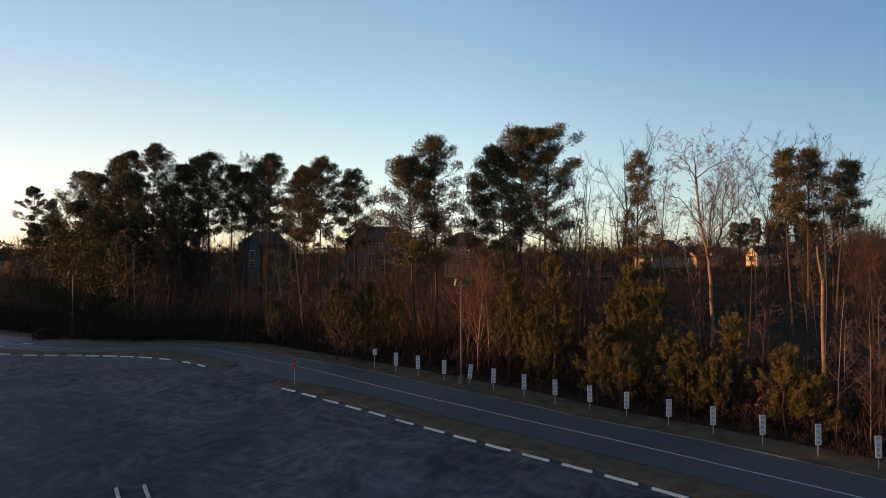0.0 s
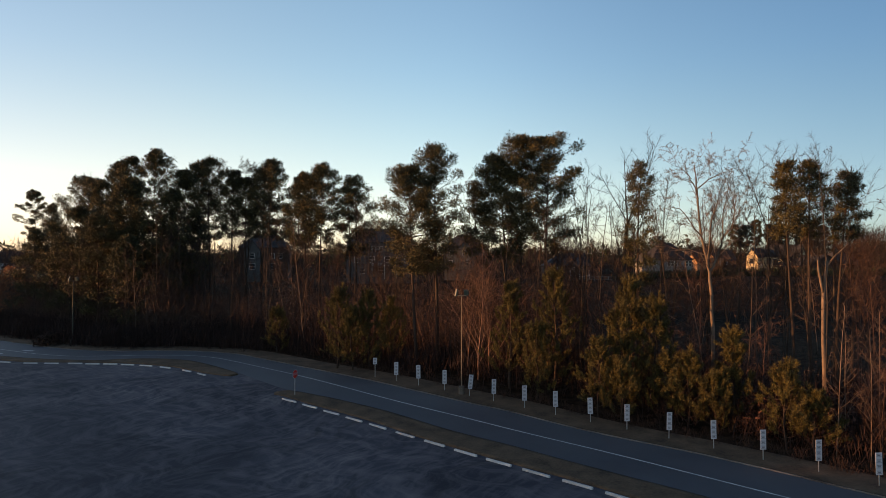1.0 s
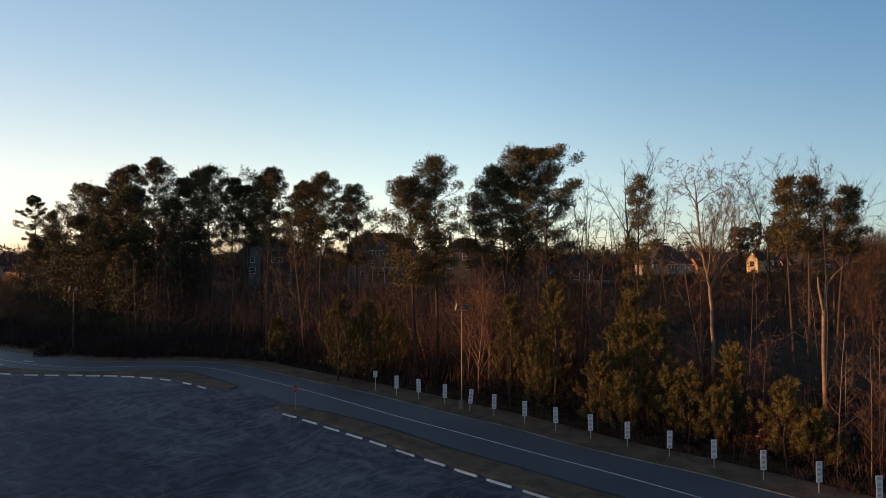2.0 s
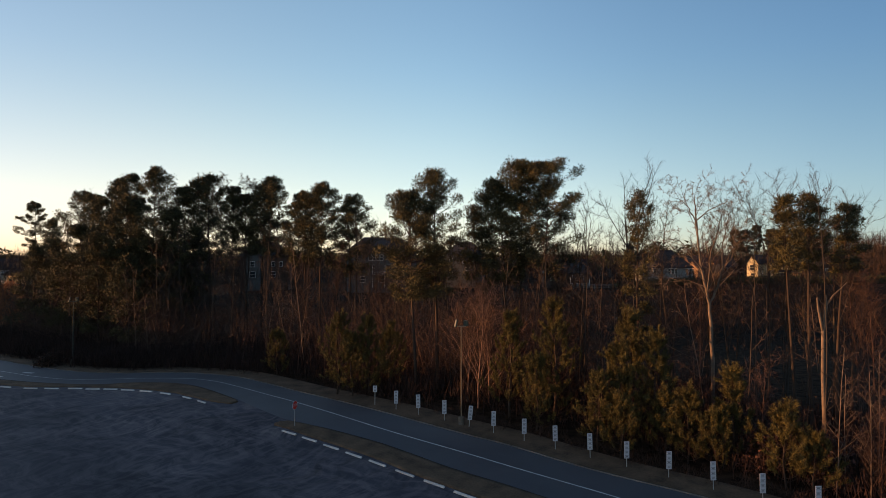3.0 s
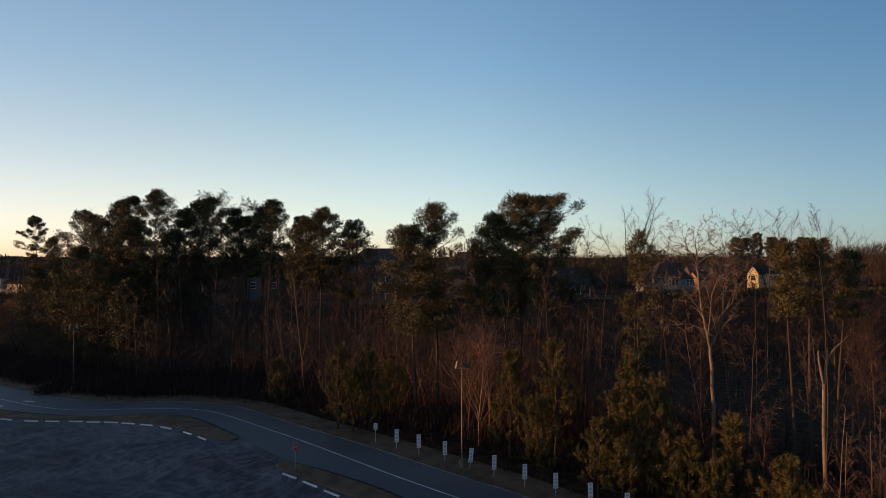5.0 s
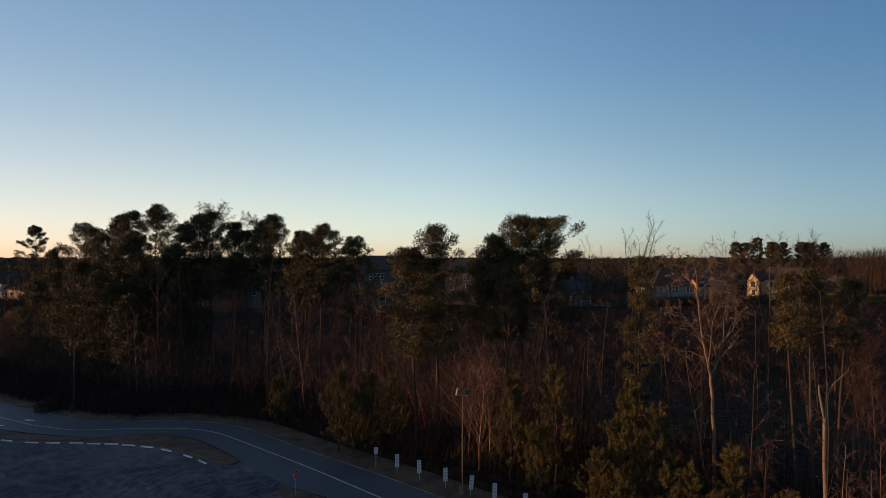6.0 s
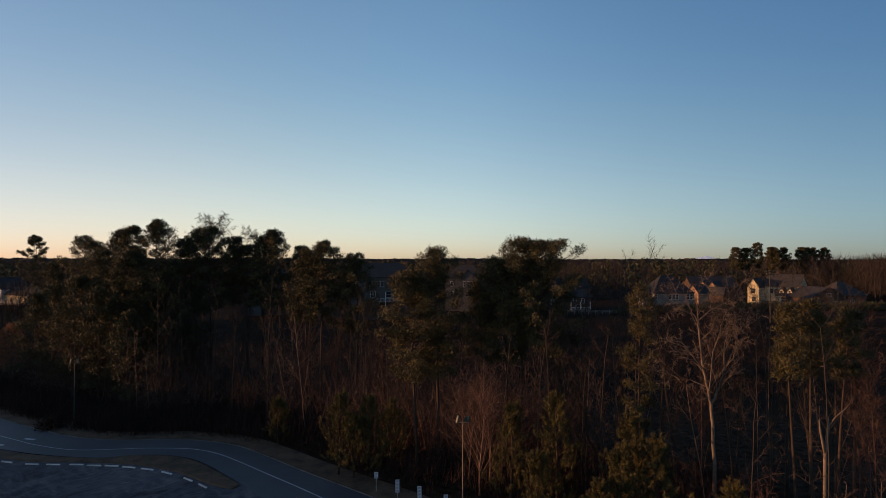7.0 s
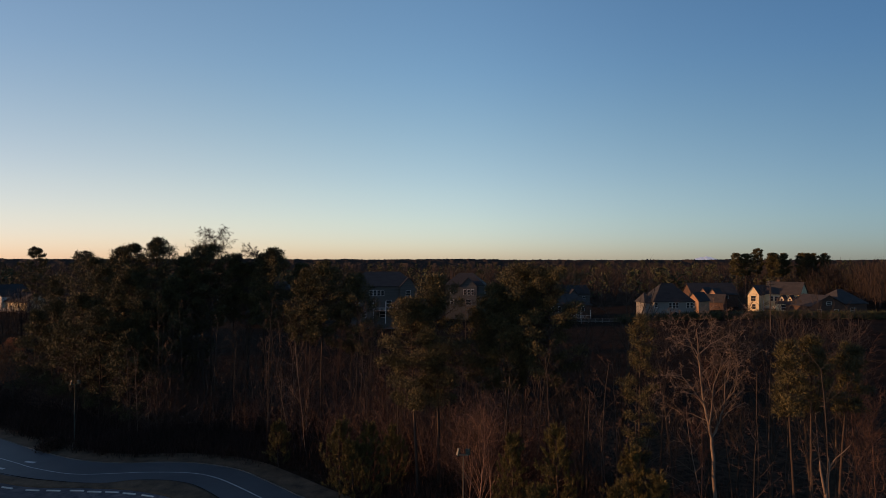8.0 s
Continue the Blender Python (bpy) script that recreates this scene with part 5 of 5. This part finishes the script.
# ---- shrubs of the thicket ----
shrubs = []
for k in range(5):
    x, y = 9 + 3 * k, 58 - 2 * k
    shrubs.append(bare_tree(x, y, 4.2 + 0.9 * k, 340 + k, "leafless reddish shrub with many thin stems", "shrubs of the thicket", "shrub", fork=0.1, spread=0.6, limbs=14, girth=0.4, upright=0.28, limb=0.66, fine=3, side=0.7, thin=0.010, bits=(8, 5, 3), lead=0.86, mat=TWIG_BARK))
for k in range(115):
    x, y = wood_spot(6, 24, 2, 42) if k < 65 else wood_spot(6, 20, -45, 2)
    copy_thing(shrubs[k % 5], pose(x, y, land(x, y) - 0.2, 0, 0, srng.uniform(0, 360)) @ Matrix.Diagonal((1, 1, srng.uniform(0.8, 1.25), 1)))

# ---- undergrowth ----
def brush(name, spots, height, per, spread, width, mat, label, seed, category="undergrowth", up=1.2):
    rs = np.random.RandomState(seed)
    c = np.repeat(np.array([(x, y, land(x, y) - 0.15) for x, y in spots]), per, axis=0)
    c[:, :2] += rs.normal(size=(len(c), 2)) * spread
    d = rs.normal(size=c.shape) * 0.42 + np.array([0, 0, up])
    lift = rs.uniform(0, 0.75, len(c)) ** 1.3
    size = np.repeat(rs.uniform(0.5, 1.2, len(spots)), per) * height
    c[:, 2] += lift * size
    v, f = blades(c, d, size * (1.05 - lift) * rs.uniform(0.4, 1.0, len(c)), width * rs.uniform(0.6, 1.4, len(c)), rs)
    tagged(new(name, mesh_of(name, v, f, mat)), label, category, kind="stuff")


brush("undergrowth", [wood_spot(4.5, 26, -85, -6) for _ in range(4600)] + [wood_spot(2.2, 6, -85, -24) for _ in range(700)] + [wood_spot(6.0, 24, -6, 45) for _ in range(1300)], 3.0, 18, 0.55, 0.06, BRUSH, "tangled brown leafless undergrowth in the wood", 1)
brush("tall_brush", [wood_spot(10, 24, -85, 4) for _ in range(1000)], 10.0, 26, 1.5, 0.035, LIT_RED_BRUSH, "tall reddish leafless brush under the trees", 2, up=0.5)
brush("field_brush", [wood_spot(8, 24, 4, 45) for _ in range(330)], 5.0, 24, 0.8, 0.035, BRUSH, "thin brown leafless brush at the edge of the field", 7)
brush("field_weeds", [(u * y, y) for u, y in ((srng.uniform(-0.1, 0.78), srng.uniform(66, 180)) for _ in range(1000))], 0.7, 12, 0.7, 0.05, BRUSH, "low dead weeds scattered over the field", 6, "grass", 0.7)
brush("garden_hedge", [(srng.uniform(58, 150), srng.uniform(197, 202)) for _ in range(420)], 3.0, 40, 0.9, 0.16, FAR_GREEN, "dark unclipped hedge along the back gardens", 8, "hedge", 0.6)
brush("tall_dry_grass", [wood_spot(2.8, 5.0, -12, 40) for _ in range(330)], 1.0, 20, 0.22, 0.03, STRAW, "tufts of tall dry grass along the wood's edge", 3, "grass")
brush("verge_grass", [wood_spot(0.5, 4.5, -70, 40) for _ in range(5200)], 0.28, 14, 0.3, 0.035, STRAW, "short dry grass and leaves on the verge", 4, "grass", 0.6)


def bush(x, y, h, r, mat, label, seed):
    rs = np.random.RandomState(seed)
    ob = tagged(new("bush"), label, "bush", "bushes")
    ob.matrix_world = pose(x, y, land(x, y) - 0.25)
    t, b = bare_meshes(h, seed, fork=0.1, spread=0.7, limbs=18, girth=0.5, upright=0.35, mat=TWIG_BARK)
    part("stems", t, None, ob)
    n = int(800 * r)
    a, u = rs.uniform(0, 2 * math.pi, n), rs.uniform(0, 1, n) ** 0.5
    z = rs.uniform(0.1, 1, n)
    c = np.stack([np.cos(a) * u * r * np.sqrt(1.02 - z**2), np.sin(a) * u * r * np.sqrt(1.02 - z**2), z * h], axis=1) + rs.normal(size=(n, 3)) * 0.25
    part("leaves", mesh_of("leaves", *blades(c, rs.normal(size=(n, 3)) + np.array([0, 0, 0.4]), 0.32 * rs.uniform(0.6, 1.3, n), 0.17, rs), mat), None, ob)
    part("crown", b, None, ob)


bush(-84.8, 117, 9.0, 3.0, RUSSET, "sunlit bush holding russet dead leaves", 401)
bush(-87.5, 116, 8.0, 3.4, RUSSET, "sunlit bush holding russet dead leaves", 402)
bush(22.8, 43.2, 3.0, 1.5, DULL_RED, "low bush holding dull red dead leaves", 404)
bush(25.6, 39.6, 3.4, 1.4, DULL_RED, "low bush holding dull red dead leaves", 405)
bush(-53, 80.5, 1.6, 1.8, STRAW, "low tan bush beside the lamp post", 403)


# ---- distant woods ----
def far_woods(name, spots, mat, label, seed, per, shape, width=0.012):
    """Many small distant trees: twigs fanning up, or layered needles."""
    rs = np.random.RandomState(seed)
    a = np.array([(x, y, land(x, y), h) for x, y, h in spots])
    c, h = np.repeat(a[:, :3], per, axis=0), np.repeat(a[:, 3], per)
    u = rs.uniform(0.0, 0.85, len(c))
    if shape == "bare":
        w = h * (0.03 + 0.17 * u)
        c = c + np.stack([rs.normal(size=len(c)) * w, rs.normal(size=len(c)) * w, (0.1 + u * 0.9) * h], axis=1)
        d = rs.normal(size=c.shape) * 0.3 + np.array([0, 0, 0.9])
        v, f = blades(c, d, h * rs.uniform(0.06, 0.2, len(c)), h * width, rs)
        n = len(a)
        tv, tf = blades(a[:, :3], rs.normal(size=(n, 3)) * 0.06 + np.array([0, 0, 1.0]), a[:, 3], a[:, 3] * 0.022, rs)
        v, f = np.concatenate([v, tv]), np.concatenate([f, tf + len(v)])
    else:
        r = h * 0.17 * (1.1 - u)
        c = c + np.stack([rs.normal(size=len(c)) * r, rs.normal(size=len(c)) * r, h * (0.25 + 0.75 * u)], axis=1)
        v, f = blades(c, rs.normal(size=c.shape) + np.array([0, 0, 0.3]), h * 0.13, h * 0.06, rs)
    tagged(new(name, mesh_of(name, v, f, mat)), label, "woods", kind="stuff")


wrng = random.Random(12)
spots = []
while len(spots) < 2600:
    y = 262 + 560 * wrng.random() ** 1.4
    x = wrng.uniform(-0.85, 0.85) * y
    if y < 330 and 120 < x < 200 and y < 300:
        continue
    spots.append((x, y, wrng.uniform(10, 17)))
far_woods("far_woods", spots, FAR_TWIGS, "distant leafless brown woods behind the houses", 21, 105, "bare", 0.009)
far_woods("far_pines", [(x, y, wrng.uniform(12, 18)) for x, y, _ in wrng.sample(spots, 420)], FAR_GREEN, "distant dark pines scattered in the brown woods", 22, 60, "pine")
side = [(wrng.uniform(-150, -62) - 0.35 * j, 142 + wrng.uniform(0, 45), wrng.uniform(9, 15)) for j in range(120)]
far_woods("side_woods", side, FAR_TWIGS, "leafless brown woods at the sides of the field", 23, 320, "bare", 0.005)
right_far = [(wrng.uniform(175, 330), wrng.uniform(230, 300), wrng.uniform(14, 21)) for j in range(260)]
far_woods("right_woods", right_far, FAR_TWIGS, "tall leafless reddish woods beyond the houses", 24, 260, "bare", 0.007)
# Unseen belt added to shade the lot, lower where sun reaches young pines.
belt = [(wrng.uniform(-175, -155), 0.42 * j - 40, wrng.uniform(20.4, 21.6) - 3.0 * smooth(48, 66, 0.42 * j - 40)) for j in range(372)]
far_woods("west_belt", belt, FAR_GREEN, "unseen belt of pines added west of the lot for its shade", 25, 130, "pine")


def ridge(name, y, top, rough, seed, label, x0=-1.1, x1=1.1):
    """A long wooded rise with an uneven skyline."""
    n, v = 1500, []
    for k in range(n):
        x = (x0 + (x1 - x0) * k / (n - 1)) * y
        z = top + rough * (noise.noise((x * 0.004, seed, 0)) * 1.2 + noise.noise((x * 0.03, seed, 1)) * 0.5 + noise.noise((x * 0.15, seed, 2)) * 0.45 + max(0.0, noise.noise((x * 0.23, seed, 5))) * 0.9)
        v += [(x, y - 40, -10), (x, y + 15 * noise.noise((x * 0.05, seed, 3)), z)]
    f = [(2 * k, 2 * k + 2, 2 * k + 3, 2 * k + 1) for k in range(n - 1)]
    tagged(new(name, mesh_of(name, np.array(v), np.array(f), FAR_TWIGS)), label, "hills", kind="structure")


for k, (y, top, rough) in enumerate(((900, 18, 4), (1150, 21, 4), (1500, 23, 4), (2100, 25, 5), (3000, 26, 6))):
    ridge("backdrop_ridge_%d" % (k + 1), y, top, rough, 3.7 * k + 1, "far low wooded rise along the horizon")


def far_hill(x, y, wide, top):
    """A smooth rounded hill, its pale colour and glow standing in for haze."""
    v = []
    for k in range(41):
        u = k / 20 - 1
        z = 10 + (top - 10) * max(0.0, 1 - abs(u) ** 1.7) * (1 + 0.06 * math.sin(9 * u) + 0.05 * math.sin(21 * u + 1))
        v += [(x + wide * u, y - 30, 0), (x + wide * u, y + 30 * math.cos(u), z)]
    f = [(2 * k, 2 * k + 2, 2 * k + 3, 2 * k + 1) for k in range(40)]
    tagged(new("backdrop_hill", mesh_of("backdrop_hill", np.array(v), np.array(f), PAINTED_HAZE)), "faint far hill on the horizon", "hills", kind="structure")


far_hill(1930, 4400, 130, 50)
